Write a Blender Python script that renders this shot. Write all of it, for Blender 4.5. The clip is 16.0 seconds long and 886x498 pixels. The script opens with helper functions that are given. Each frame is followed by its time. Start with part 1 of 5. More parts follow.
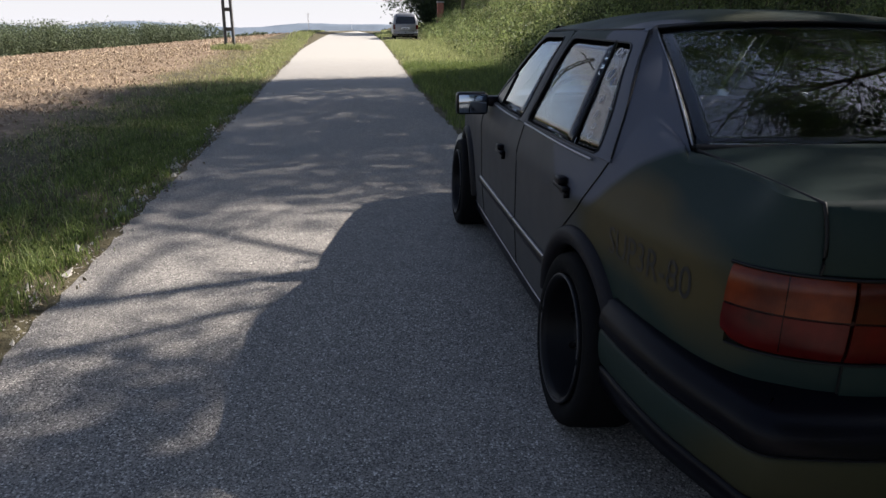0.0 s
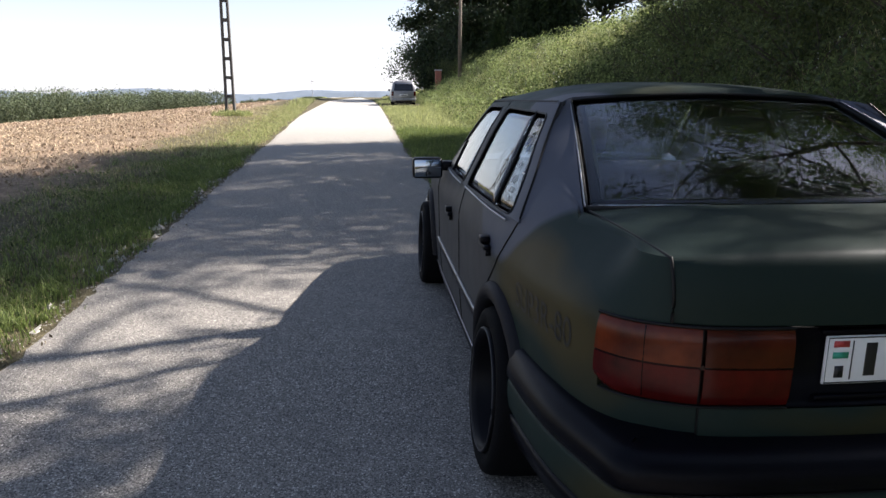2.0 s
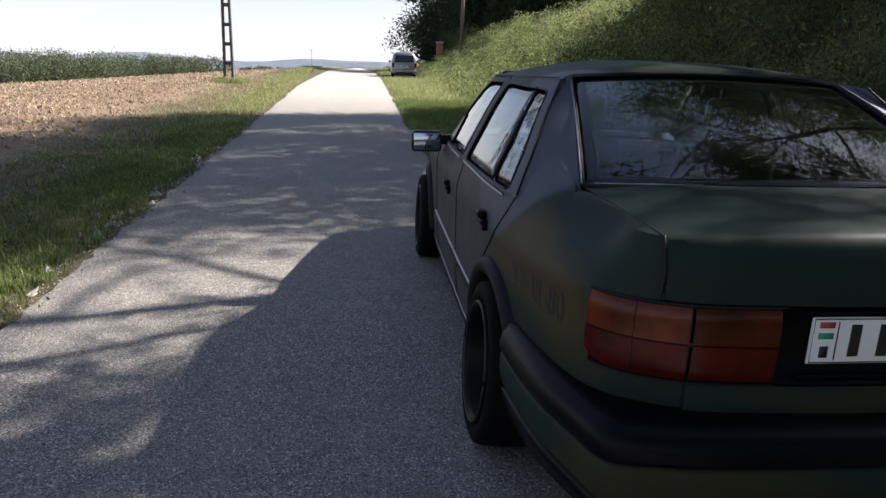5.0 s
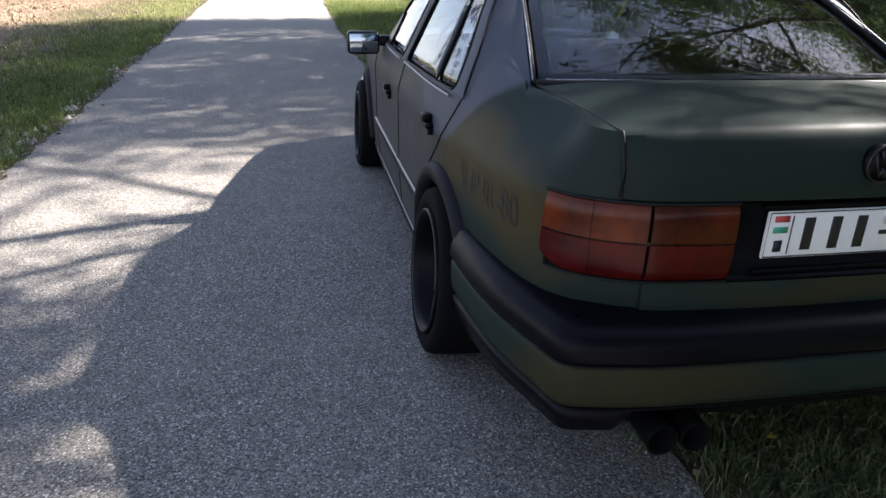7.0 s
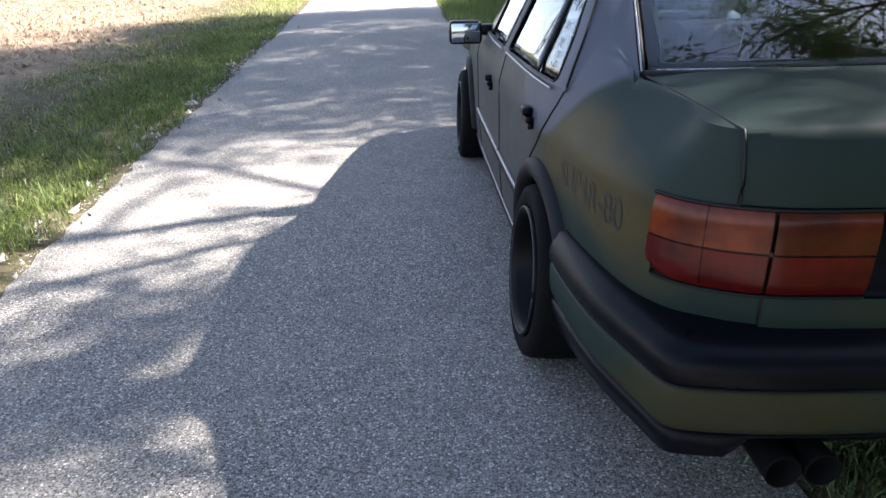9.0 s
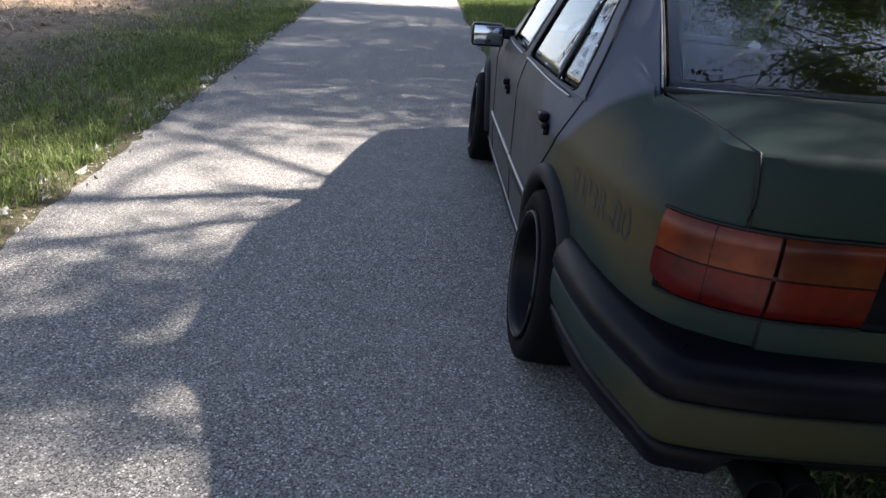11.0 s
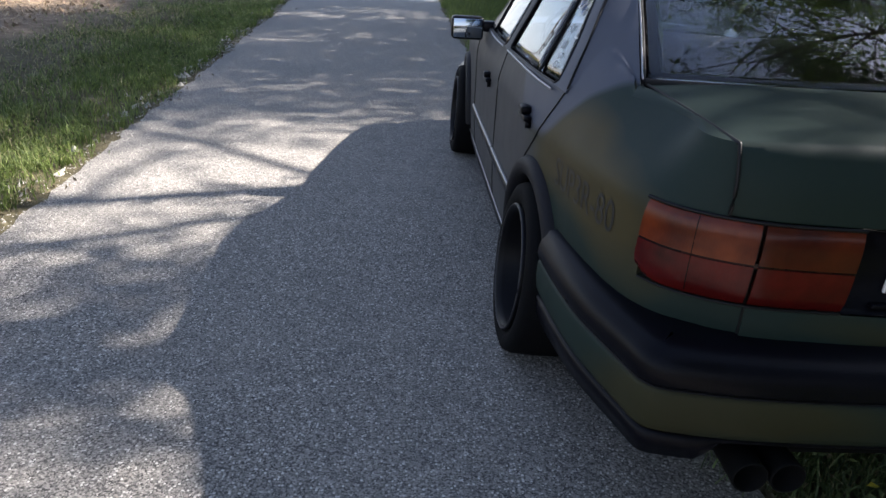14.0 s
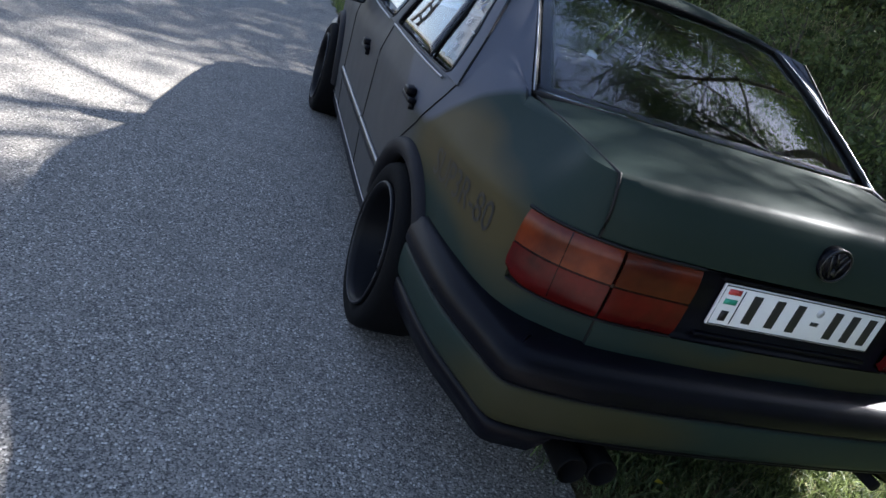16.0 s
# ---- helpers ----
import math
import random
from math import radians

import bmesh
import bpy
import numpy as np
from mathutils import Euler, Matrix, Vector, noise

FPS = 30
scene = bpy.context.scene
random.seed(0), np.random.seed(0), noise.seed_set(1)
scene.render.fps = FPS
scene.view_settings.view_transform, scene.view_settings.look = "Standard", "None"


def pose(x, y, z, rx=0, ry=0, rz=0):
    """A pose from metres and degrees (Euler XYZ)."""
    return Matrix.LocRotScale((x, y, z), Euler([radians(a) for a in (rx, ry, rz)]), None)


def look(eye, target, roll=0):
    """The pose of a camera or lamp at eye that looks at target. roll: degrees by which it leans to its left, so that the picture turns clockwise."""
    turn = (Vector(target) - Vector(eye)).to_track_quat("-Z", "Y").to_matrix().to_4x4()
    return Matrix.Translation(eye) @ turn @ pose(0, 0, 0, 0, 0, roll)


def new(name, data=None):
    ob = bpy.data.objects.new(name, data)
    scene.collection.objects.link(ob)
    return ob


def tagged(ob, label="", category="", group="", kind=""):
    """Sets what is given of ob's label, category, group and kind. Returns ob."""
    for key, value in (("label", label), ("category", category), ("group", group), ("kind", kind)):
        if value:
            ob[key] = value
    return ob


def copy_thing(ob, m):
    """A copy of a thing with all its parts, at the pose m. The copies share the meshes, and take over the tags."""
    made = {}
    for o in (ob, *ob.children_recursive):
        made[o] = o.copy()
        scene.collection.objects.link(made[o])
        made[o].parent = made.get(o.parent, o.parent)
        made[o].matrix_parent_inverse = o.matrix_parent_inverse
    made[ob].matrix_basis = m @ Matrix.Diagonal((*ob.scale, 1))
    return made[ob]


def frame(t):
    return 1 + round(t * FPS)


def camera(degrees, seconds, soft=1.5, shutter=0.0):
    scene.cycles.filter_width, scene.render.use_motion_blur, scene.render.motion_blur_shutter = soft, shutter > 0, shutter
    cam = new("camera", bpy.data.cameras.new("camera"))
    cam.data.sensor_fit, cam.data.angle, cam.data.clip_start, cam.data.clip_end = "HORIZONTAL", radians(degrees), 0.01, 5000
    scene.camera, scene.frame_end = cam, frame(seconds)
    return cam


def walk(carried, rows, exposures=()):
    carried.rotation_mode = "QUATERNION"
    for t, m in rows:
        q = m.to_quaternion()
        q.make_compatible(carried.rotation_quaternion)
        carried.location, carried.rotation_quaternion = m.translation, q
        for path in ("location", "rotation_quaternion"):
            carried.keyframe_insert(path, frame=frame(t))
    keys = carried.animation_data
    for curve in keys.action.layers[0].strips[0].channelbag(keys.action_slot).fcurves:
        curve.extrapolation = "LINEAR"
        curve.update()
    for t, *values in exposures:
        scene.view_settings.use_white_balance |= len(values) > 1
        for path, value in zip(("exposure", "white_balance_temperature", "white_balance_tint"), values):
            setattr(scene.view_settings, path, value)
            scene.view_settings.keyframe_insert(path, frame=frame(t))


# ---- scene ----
cam = camera(66.2, 16.0)
PATH = [
    (0, (-1.475, -1.163, 1.259), (-1.269, 0.73, 0.647), 0.4),
    (0.5, (-1.283, -1.289, 1.235), (-1.021, 0.589, 0.601), 3.6),
    (1, (-1.188, -1.334, 1.275), (-0.955, 0.59, 0.783), 0.4),
    (1.5, (-1.232, -1.336, 1.278), (-1.03, 0.61, 0.862), 0.2),
    (2, (-1.241, -1.333, 1.281), (-1.034, 0.608, 0.844), 0.3),
    (2.5, (-1.245, -1.335, 1.278), (-1.079, 0.598, 0.789), 1.2),
    (3, (-1.243, -1.33, 1.268), (-1.058, 0.6, 0.777), 2.0),
    (5.5, (-1.244, -1.359, 1.284), (-1.001, 0.559, 0.771), 1.7),
    (6, (-1.217, -1.36, 1.274), (-0.886, 0.545, 0.761), 0.4),
    (6.5, (-1.188, -1.349, 1.236), (-0.846, 0.474, 0.489), -0.3),
    (7, (-1.251, -1.27, 1.241), (-0.869, 0.544, 0.49), 1.7),
    (7.5, (-1.252, -1.242, 1.211), (-0.608, 0.42, 0.305), 1.2),
    (7.6, (-1.23, -1.229, 1.208), (-0.56, 0.402, 0.265), 2.0),
    (8, (-1.1, -1.22, 1.198), (-0.608, 0.467, 0.242), -1.6),
    (8.5, (-1.065, -1.193, 1.183), (-0.718, 0.533, 0.235), 0.5),
    (9, (-1.218, -1.19, 1.252), (-1.141, 0.646, 0.463), -1.2),
    (9.5, (-1.25, -1.189, 1.237), (-1.242, 0.654, 0.46), 3.3),
    (12, (-1.238, -1.219, 1.237), (-1.103, 0.611, 0.441), 4.3),
    (12.5, (-1.239, -1.213, 1.236), (-1.078, 0.613, 0.436), 4.3),
    (13, (-1.236, -1.22, 1.238), (-1.091, 0.608, 0.439), 4.0),
    (13.5, (-1.248, -1.22, 1.239), (-1.099, 0.608, 0.439), 4.0),
    (14, (-1.25, -1.214, 1.245), (-1.113, 0.614, 0.445), 3.9),
    (14.5, (-1.22, -1.167, 1.257), (-0.881, 0.604, 0.392), 3.4),
    (15, (-1.24, -1.147, 1.337), (-0.91, 0.721, 0.722), -0.8),
    (15.5, (-1.274, -1.157, 1.323), (-0.851, 0.698, 0.726), 3.6),
    (16, (-1.385, -1.186, 1.259), (-0.729, 0.528, 0.465), 19.8),
]
EXPOSURES = [(0, 1.47, 6520, 15.9), (0.5, 1.84, 6520, 15.9), (1.5, 1.92, 6520, 15.9), (3, 1.65, 6520, 15.9), (5.5, 1.65, 6520, 15.9), (6, 1.79, 6520, 15.9), (6.5, 2.07, 6520, 15.9), (7.5, 2.9, 6640, 17.3), (8, 3.0, 6450, 16.3), (8.5, 3.05, 6450, 16.3), (9, 3.05, 6410, 15.4), (9.5, 2.65, 6460, 15.4), (12.5, 2.42, 6460, 15.4), (14.5, 2.42, 6360, 15.4), (15, 2.55, 6260, 13.4), (15.5, 2.6, 6260, 13.4), (16, 2.6, 6010, 13.4)]
walk(cam, [(t, look(eye, target, roll)) for t, eye, target, roll in PATH], EXPOSURES)

# ---- world, sun ----
SUN_DIR = Vector((1.125, 0.32, 1.0)).normalized()
world = bpy.data.worlds.new("sky")
scene.world = world
world.use_nodes = True
wt = world.node_tree


def add(nt, kind, ins=None, operation="", data_type="", clamp=False):
    node = nt.nodes.new(kind)
    if operation:
        node.operation = operation
    if data_type:
        node.data_type = data_type
    if clamp:
        node.use_clamp = True
    for k, v in (ins or {}).items():
        if isinstance(v, bpy.types.NodeSocket):
            nt.links.new(v, node.inputs[k])
        else:
            node.inputs[k].default_value = v
    return node


def ramp(nt, fac, stops):
    node = add(nt, "ShaderNodeValToRGB", {"Fac": fac})
    el = node.color_ramp.elements
    while len(el) < len(stops):
        el.new(0.5)
    for e, (p, c) in zip(el, stops):
        e.position = p
        e.color = (*c, 1) if len(c) == 3 else c
    return node.outputs["Color"]


def mixc(nt, fac, a, b):
    node = add(nt, "ShaderNodeMix", data_type="RGBA")
    for sock, v in ((node.inputs[0], fac), (node.inputs[6], a), (node.inputs[7], b)):
        if isinstance(v, bpy.types.NodeSocket):
            nt.links.new(v, sock)
        else:
            sock.default_value = (*v, 1) if isinstance(v, tuple) and len(v) == 3 else v
    return node.outputs[2]


def mth(nt, op, a, b=0.0, clamp=False):
    return add(nt, "ShaderNodeMath", {0: a, 1: b}, operation=op, clamp=clamp).outputs[0]


sky = add(wt, "ShaderNodeTexSky")
sky.sky_type, sky.sun_disc, sky.dust_density, sky.altitude = "NISHITA", False, 0.6, 150
sky.sun_elevation, sky.sun_rotation = math.asin(SUN_DIR.z), math.atan2(SUN_DIR.x, SUN_DIR.y)
wc = add(wt, "ShaderNodeTexCoord")
wm = add(wt, "ShaderNodeMapping", {"Vector": wc.outputs["Generated"], "Scale": (1.0, 1.0, 2.6), "Location": (0.3, 0.1, 0.0)})
wn = add(wt, "ShaderNodeTexNoise", {"Vector": wm.outputs[0], "Scale": 2.3, "Detail": 7.0, "Roughness": 0.55})
cloud = ramp(wt, wn.outputs["Fac"], [(0.42, (0, 0, 0)), (0.62, (1, 1, 1))])
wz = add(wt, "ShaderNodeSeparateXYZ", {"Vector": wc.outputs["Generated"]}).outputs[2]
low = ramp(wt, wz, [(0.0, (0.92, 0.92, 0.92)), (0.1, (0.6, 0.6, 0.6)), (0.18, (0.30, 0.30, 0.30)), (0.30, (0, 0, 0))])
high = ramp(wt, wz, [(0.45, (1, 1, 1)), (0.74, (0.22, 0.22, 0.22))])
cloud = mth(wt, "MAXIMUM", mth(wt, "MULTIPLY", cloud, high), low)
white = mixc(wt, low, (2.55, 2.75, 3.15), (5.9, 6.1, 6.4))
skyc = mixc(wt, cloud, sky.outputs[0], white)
bgn = wt.nodes["Background"]
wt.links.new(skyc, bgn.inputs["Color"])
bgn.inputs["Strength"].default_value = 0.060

sun = new("sun", bpy.data.lights.new("sun", "SUN"))
sun.data.energy, sun.data.angle, sun.data.color = 4.1, radians(0.6), (1.0, 0.96, 0.88)
sun.matrix_world = look(SUN_DIR * 60, (0, 0, 0))

# ---- materials ----


def material(name, rough=0.7, metal=0.0, spec=0.5):
    m = bpy.data.materials.new(name)
    m.use_nodes = True
    nt = m.node_tree
    b = nt.nodes["Principled BSDF"]
    b.inputs["Roughness"].default_value = rough
    b.inputs["Metallic"].default_value = metal
    b.inputs["Specular IOR Level"].default_value = spec
    return m, nt, b


def position(nt):
    return add(nt, "ShaderNodeNewGeometry").outputs["Position"]


def local(nt):
    return add(nt, "ShaderNodeTexCoord").outputs["Object"]


def noise_of(nt, vec, scale, detail=4.0, rough=0.55):
    return add(nt, "ShaderNodeTexNoise", {"Vector": vec, "Scale": scale, "Detail": detail, "Roughness": rough}).outputs["Fac"]


def bump(nt, b, height, strength, distance):
    nt.links.new(add(nt, "ShaderNodeBump", {"Height": height, "Strength": strength, "Distance": distance}).outputs[0], b.inputs["Normal"])


def plain(name, c, rough=0.6, metal=0.0, var=0.25, scale=9.0, bumps=0.1, spec=0.5, grain=120.0):
    """A surface with blotches and fine grain of one hue."""
    m, nt, b = material(name, rough, metal, spec)
    v = local(nt)
    n1, n2 = noise_of(nt, v, scale), noise_of(nt, v, grain, 2.0)
    f = mth(nt, "ADD", mth(nt, "MULTIPLY", n1, 0.65), mth(nt, "MULTIPLY", n2, 0.35))
    lo, hi = tuple(x * (1 - var) for x in c), tuple(min(1, x * (1 + var)) for x in c)
    nt.links.new(ramp(nt, f, [(0.3, lo), (0.7, hi)]), b.inputs["Base Color"])
    r = mth(nt, "ADD", mth(nt, "MULTIPLY", n1, 0.2), rough - 0.1, True)
    nt.links.new(r, b.inputs["Roughness"])
    if bumps:
        bump(nt, b, n2, bumps, 0.004)
    return m


def camouflage():
    """Matt sprayed camouflage in dark green, olive brown and grey, with soft edges."""
    m, nt, b = material("matt_camouflage_paint", 0.5, 0.0, 0.11)
    v = local(nt)
    warp = add(nt, "ShaderNodeTexNoise", {"Vector": v, "Scale": 2.2, "Detail": 2.0})
    off = add(nt, "ShaderNodeVectorMath", {0: warp.outputs["Color"], 1: (-0.5, -0.5, -0.5)}, operation="ADD")
    off = add(nt, "ShaderNodeVectorMath", {0: off.outputs[0], "Scale": 0.25}, operation="SCALE")
    p = add(nt, "ShaderNodeVectorMath", {0: v, 1: off.outputs[0]}, operation="ADD").outputs[0]

    def blob(centre, radii, edge):
        q = add(nt, "ShaderNodeVectorMath", {0: p, 1: tuple(-x for x in centre)}, operation="ADD").outputs[0]
        q = add(nt, "ShaderNodeVectorMath", {0: q, 1: tuple(1 / x for x in radii)}, operation="MULTIPLY").outputs[0]
        d = add(nt, "ShaderNodeVectorMath", {0: q}, operation="LENGTH").outputs["Value"]
        return add(nt, "ShaderNodeMapRange", {"Value": d, "From Min": 1 - edge, "From Max": 1 + edge, "To Min": 1.0, "To Max": 0.0}).outputs[0]

    green, grey, brown = (0.0118, 0.0225, 0.0190), (0.073, 0.079, 0.100), (0.052, 0.042, 0.018)
    n = noise_of(nt, v, 1.3, 1.0)
    c = mixc(nt, ramp(nt, n, [(0.56, (0, 0, 0)), (0.6, (1, 1, 1))]), green, (0.0145, 0.0185, 0.0085))
    c = mixc(nt, blob((-0.80, 0.45, 0.72), (0.3, 0.40, 0.14), 0.25), c, brown)
    # camouflage grey of doors and pillars, lightened to stand in for sky sheen
    c = mixc(nt, blob((-0.80, 2.6, 0.55), (0.35, 1.75, 0.8), 0.06), c, (0.053, 0.053, 0.055))
    c = mixc(nt, blob((-0.70, 0.92, 1.10), (0.42, 0.42, 0.36), 0.04), c, grey)
    c = mixc(nt, blob((0.70, 0.92, 1.10), (0.42, 0.42, 0.36), 0.04), c, grey)
    c = mixc(nt, blob((-0.60, -0.12, 0.41), (0.35, 0.25, 0.09), 0.3), c, (0.027, 0.027, 0.013))
    c = mixc(nt, blob((0.15, -0.08, 0.60), (0.5, 0.12, 0.06), 0.3), c, (0.026, 0.027, 0.013))
    fine = noise_of(nt, v, 60.0, 3.0)
    c = mixc(nt, mth(nt, "MULTIPLY", fine, 0.12), c, (0.04, 0.04, 0.036))
    nt.links.new(c, b.inputs["Base Color"])
    nt.links.new(mth(nt, "ADD", mth(nt, "MULTIPLY", noise_of(nt, v, 7.0), 0.16), 0.44), b.inputs["Roughness"])
    bump(nt, b, noise_of(nt, v, 350.0, 2.0), 0.05, 0.001)
    return m


def glass(name, tint, coat=0.0, rough=0.0, spec=0.5):
    m, nt, b = material(name, rough, 0.0, spec)
    b.inputs["Transmission Weight"].default_value = 1.0
    b.inputs["IOR"].default_value = 1.5
    b.inputs["Base Color"].default_value = (*tint, 1)
    b.inputs["Coat Weight"].default_value = coat
    b.inputs["Coat IOR"].default_value = 1.6
    b.inputs["Coat Roughness"].default_value = 0.0
    nt.links.new(mth(nt, "MULTIPLY", noise_of(nt, local(nt), 5.0), 0.015), b.inputs["Roughness"])
    return m


def asphalt():
    """Dark binder with pale and brown stone chips, worn patches, dust."""
    m, nt, b = material("worn_asphalt", 0.85, 0, 0.3)
    v = position(nt)
    chips = add(nt, "ShaderNodeTexVoronoi", {"Vector": v, "Scale": 140.0, "Randomness": 1.0})
    chips2 = add(nt, "ShaderNodeTexVoronoi", {"Vector": v, "Scale": 225.0, "Randomness": 1.0})
    sep, sep2 = add(nt, "ShaderNodeSeparateColor", {"Color": chips.outputs["Color"]}), add(nt, "ShaderNodeSeparateColor", {"Color": chips2.outputs["Color"]})
    big = noise_of(nt, v, 0.9, 5.0)
    mid = noise_of(nt, v, 6.0, 4.0)
    blotch = noise_of(nt, v, 38.0, 3.0)
    stone = ramp(nt, sep.outputs[1], [(0.0, (0.19, 0.175, 0.155)), (0.6, (0.31, 0.285, 0.25)), (1.0, (0.62, 0.58, 0.52))])
    binder = ramp(nt, sep2.outputs[0], [(0.0, (0.022, 0.021, 0.020)), (0.22, (0.070, 0.065, 0.060)), (0.6, (0.175, 0.163, 0.147)), (1.0, (0.32, 0.295, 0.262))])
    pick = ramp(nt, mth(nt, "ADD", sep.outputs[0], mth(nt, "MULTIPLY", mth(nt, "ADD", blotch, -0.5), 0.9)), [(0.57, (0, 0, 0)), (0.60, (1, 1, 1))])
    rim = ramp(nt, chips.outputs["Distance"], [(0.50, (1, 1, 1)), (0.58, (0, 0, 0))])
    c = mixc(nt, mth(nt, "MULTIPLY", pick, rim), binder, stone)
    c = mixc(nt, mth(nt, "MULTIPLY", ramp(nt, big, [(0.35, (0, 0, 0)), (0.7, (1, 1, 1))]), 0.25), c, (0.245, 0.226, 0.198))
    c = mixc(nt, mth(nt, "MULTIPLY", ramp(nt, mid, [(0.5, (0, 0, 0)), (0.8, (1, 1, 1))]), 0.3), c, (0.07, 0.069, 0.069))
    # far asphalt is lightened here to stand in for sunlit glare at grazing angles
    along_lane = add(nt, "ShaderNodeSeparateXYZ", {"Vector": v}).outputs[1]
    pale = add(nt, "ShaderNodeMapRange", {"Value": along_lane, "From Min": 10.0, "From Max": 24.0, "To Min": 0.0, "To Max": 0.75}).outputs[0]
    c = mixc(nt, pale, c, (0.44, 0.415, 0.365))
    nt.links.new(c, b.inputs["Base Color"])
    h = mth(nt, "ADD", mth(nt, "MULTIPLY", chips.outputs["Distance"], -1.0), mth(nt, "MULTIPLY", mid, 0.3))
    bump(nt, b, h, 0.5, 0.004)
    return m


def ground_material():
    """Earth under the grass on the verges and bank, tilled stubble past the field's edge, patched farmland far away."""
    m, nt, b = material("earth_and_field", 0.95, 0, 0.2)
    v = position(nt)
    xyz = add(nt, "ShaderNodeSeparateXYZ", {"Vector": v})
    x, y = xyz.outputs[0], xyz.outputs[1]
    wob = mth(nt, "MULTIPLY", mth(nt, "ADD", noise_of(nt, v, 0.6, 3.0), -0.5), 2.0)
    edge = mth(nt, "ADD", mth(nt, "ADD", mth(nt, "MULTIPLY", y, -0.055), -5.2), wob)
    field = mth(nt, "MULTIPLY", mth(nt, "ADD", mth(nt, "SUBTRACT", edge, x), 0.3), 1.6, True)
    n1, n2 = noise_of(nt, v, 0.35, 5.0), noise_of(nt, v, 9.0, 6.0, 0.7)
    soil = ramp(nt, n2, [(0.3, (0.085, 0.056, 0.037)), (0.5, (0.20, 0.142, 0.094)), (0.62, (0.30, 0.22, 0.145)), (0.72, (0.42, 0.33, 0.22))])
    soil = mixc(nt, mth(nt, "MULTIPLY", n1, 0.5), soil, (0.28, 0.21, 0.14))
    earth = ramp(nt, n2, [(0.3, (0.048, 0.040, 0.024)), (0.55, (0.105, 0.090, 0.050)), (0.8, (0.21, 0.18, 0.11))])
    c = mixc(nt, field, earth, soil)
    dist = add(nt, "ShaderNodeVectorMath", {0: v}, operation="LENGTH").outputs["Value"]
    plots = add(nt, "ShaderNodeTexVoronoi", {"Vector": v, "Scale": 0.004})
    tone = add(nt, "ShaderNodeSeparateColor", {"Color": plots.outputs["Color"]}).outputs[0]
    farc = ramp(nt, tone, [(0.0, (0.12, 0.15, 0.08)), (0.4, (0.30, 0.27, 0.18)), (0.7, (0.16, 0.19, 0.11)), (1.0, (0.40, 0.36, 0.26))])
    c = mixc(nt, mth(nt, "MULTIPLY", mth(nt, "ADD", dist, -300.0), 0.01, True), c, farc)
    nt.links.new(c, b.inputs["Base Color"])
    bump(nt, b, n2, 0.9, 0.06)
    return m


def foliage(name, dark, light, trans=0.35, rough=0.55):
    m, nt, b = material(name, rough, 0, 0.35)
    r = add(nt, "ShaderNodeNewGeometry").outputs["Random Per Island"]
    c = ramp(nt, r, [(0.0, dark), (0.7, light), (1.0, tuple(min(1, q * 1.5) for q in light))])
    nt.links.new(c, b.inputs["Base Color"])
    t = add(nt, "ShaderNodeBsdfTranslucent", {"Color": c})
    mix = add(nt, "ShaderNodeMixShader", {0: trans, 1: b.outputs[0], 2: t.outputs[0]})
    nt.links.new(mix.outputs[0], nt.nodes["Material Output"].inputs["Surface"])
    return m


def bark():
    m, nt, b = material("grey_brown_bark", 0.9, 0, 0.2)
    v = local(nt)
    st = add(nt, "ShaderNodeMapping", {"Vector": v, "Scale": (9.0, 9.0, 1.6)})
    n = noise_of(nt, st.outputs[0], 2.5, 6.0, 0.65)
    nt.links.new(ramp(nt, n, [(0.3, (0.035, 0.028, 0.022)), (0.55, (0.11, 0.09, 0.07)), (0.8, (0.20, 0.17, 0.14))]), b.inputs["Base Color"])
    bump(nt, b, n, 0.8, 0.03)
    return m


PAINT = camouflage()
BLACK = plain("black_bumper_plastic", (0.0030, 0.0030, 0.0050), 0.32, 0, 0.3, 6, 0.12, 0.095, 260)
SEAL = plain("black_rubber_seal", (0.006, 0.006, 0.0065), 0.5, 0, 0.2, 20, 0.05, 0.2)
RUBBER = plain("tyre_rubber", (0.004, 0.004, 0.0045), 0.8, 0, 0.3, 14, 0.3, 0.08)
RIM = plain("satin_black_rim", (0.0035, 0.0035, 0.0045), 0.45, 0.0, 0.2, 9, 0.05, 0.12)
FLARE = plain("grey_arch_trim", (0.010, 0.0095, 0.0115), 0.6, 0, 0.25, 8, 0.2, 0.14)
CHROME = plain("dull_chrome", (0.30, 0.30, 0.32), 0.35, 1.0, 0.1, 30, 0.02)
DARK = plain("dark_underbody", (0.006, 0.006, 0.006), 0.9, 0, 0.3, 9, 0.1, 0.1)
SOOT = plain("sooty_black_metal", (0.003, 0.003, 0.003), 0.8, 0, 0.3, 20, 0.1, 0.1)
GLASS = glass("tinted_car_glass", (0.66, 0.70, 0.70), 0.12)
SMOKE = glass("dark_tinted_glass", (0.36, 0.40, 0.43), 0.0, spec=0.24)
CLOTH = plain("dark_seat_cloth", (0.014, 0.014, 0.017), 0.95, 0, 0.3, 20, 0.3)
LINING = plain("grey_roof_lining", (0.04, 0.04, 0.042), 0.95, 0, 0.2, 20, 0.2)
MIRROR = plain("mirror_glass", (0.36, 0.42, 0.50), 0.04, 1.0, 0.02, 3, 0.0)
WHITE = plain("white_plate", (0.72, 0.73, 0.74), 0.45, 0, 0.04, 12, 0.02)
INK = plain("black_plate_ink", (0.012, 0.012, 0.014), 0.5, 0, 0.1, 12, 0)
RED = plain("red_print", (0.45, 0.05, 0.05), 0.5, 0, 0.1, 12, 0)
GREEN = plain("green_print", (0.03, 0.30, 0.20), 0.5, 0, 0.1, 12, 0)
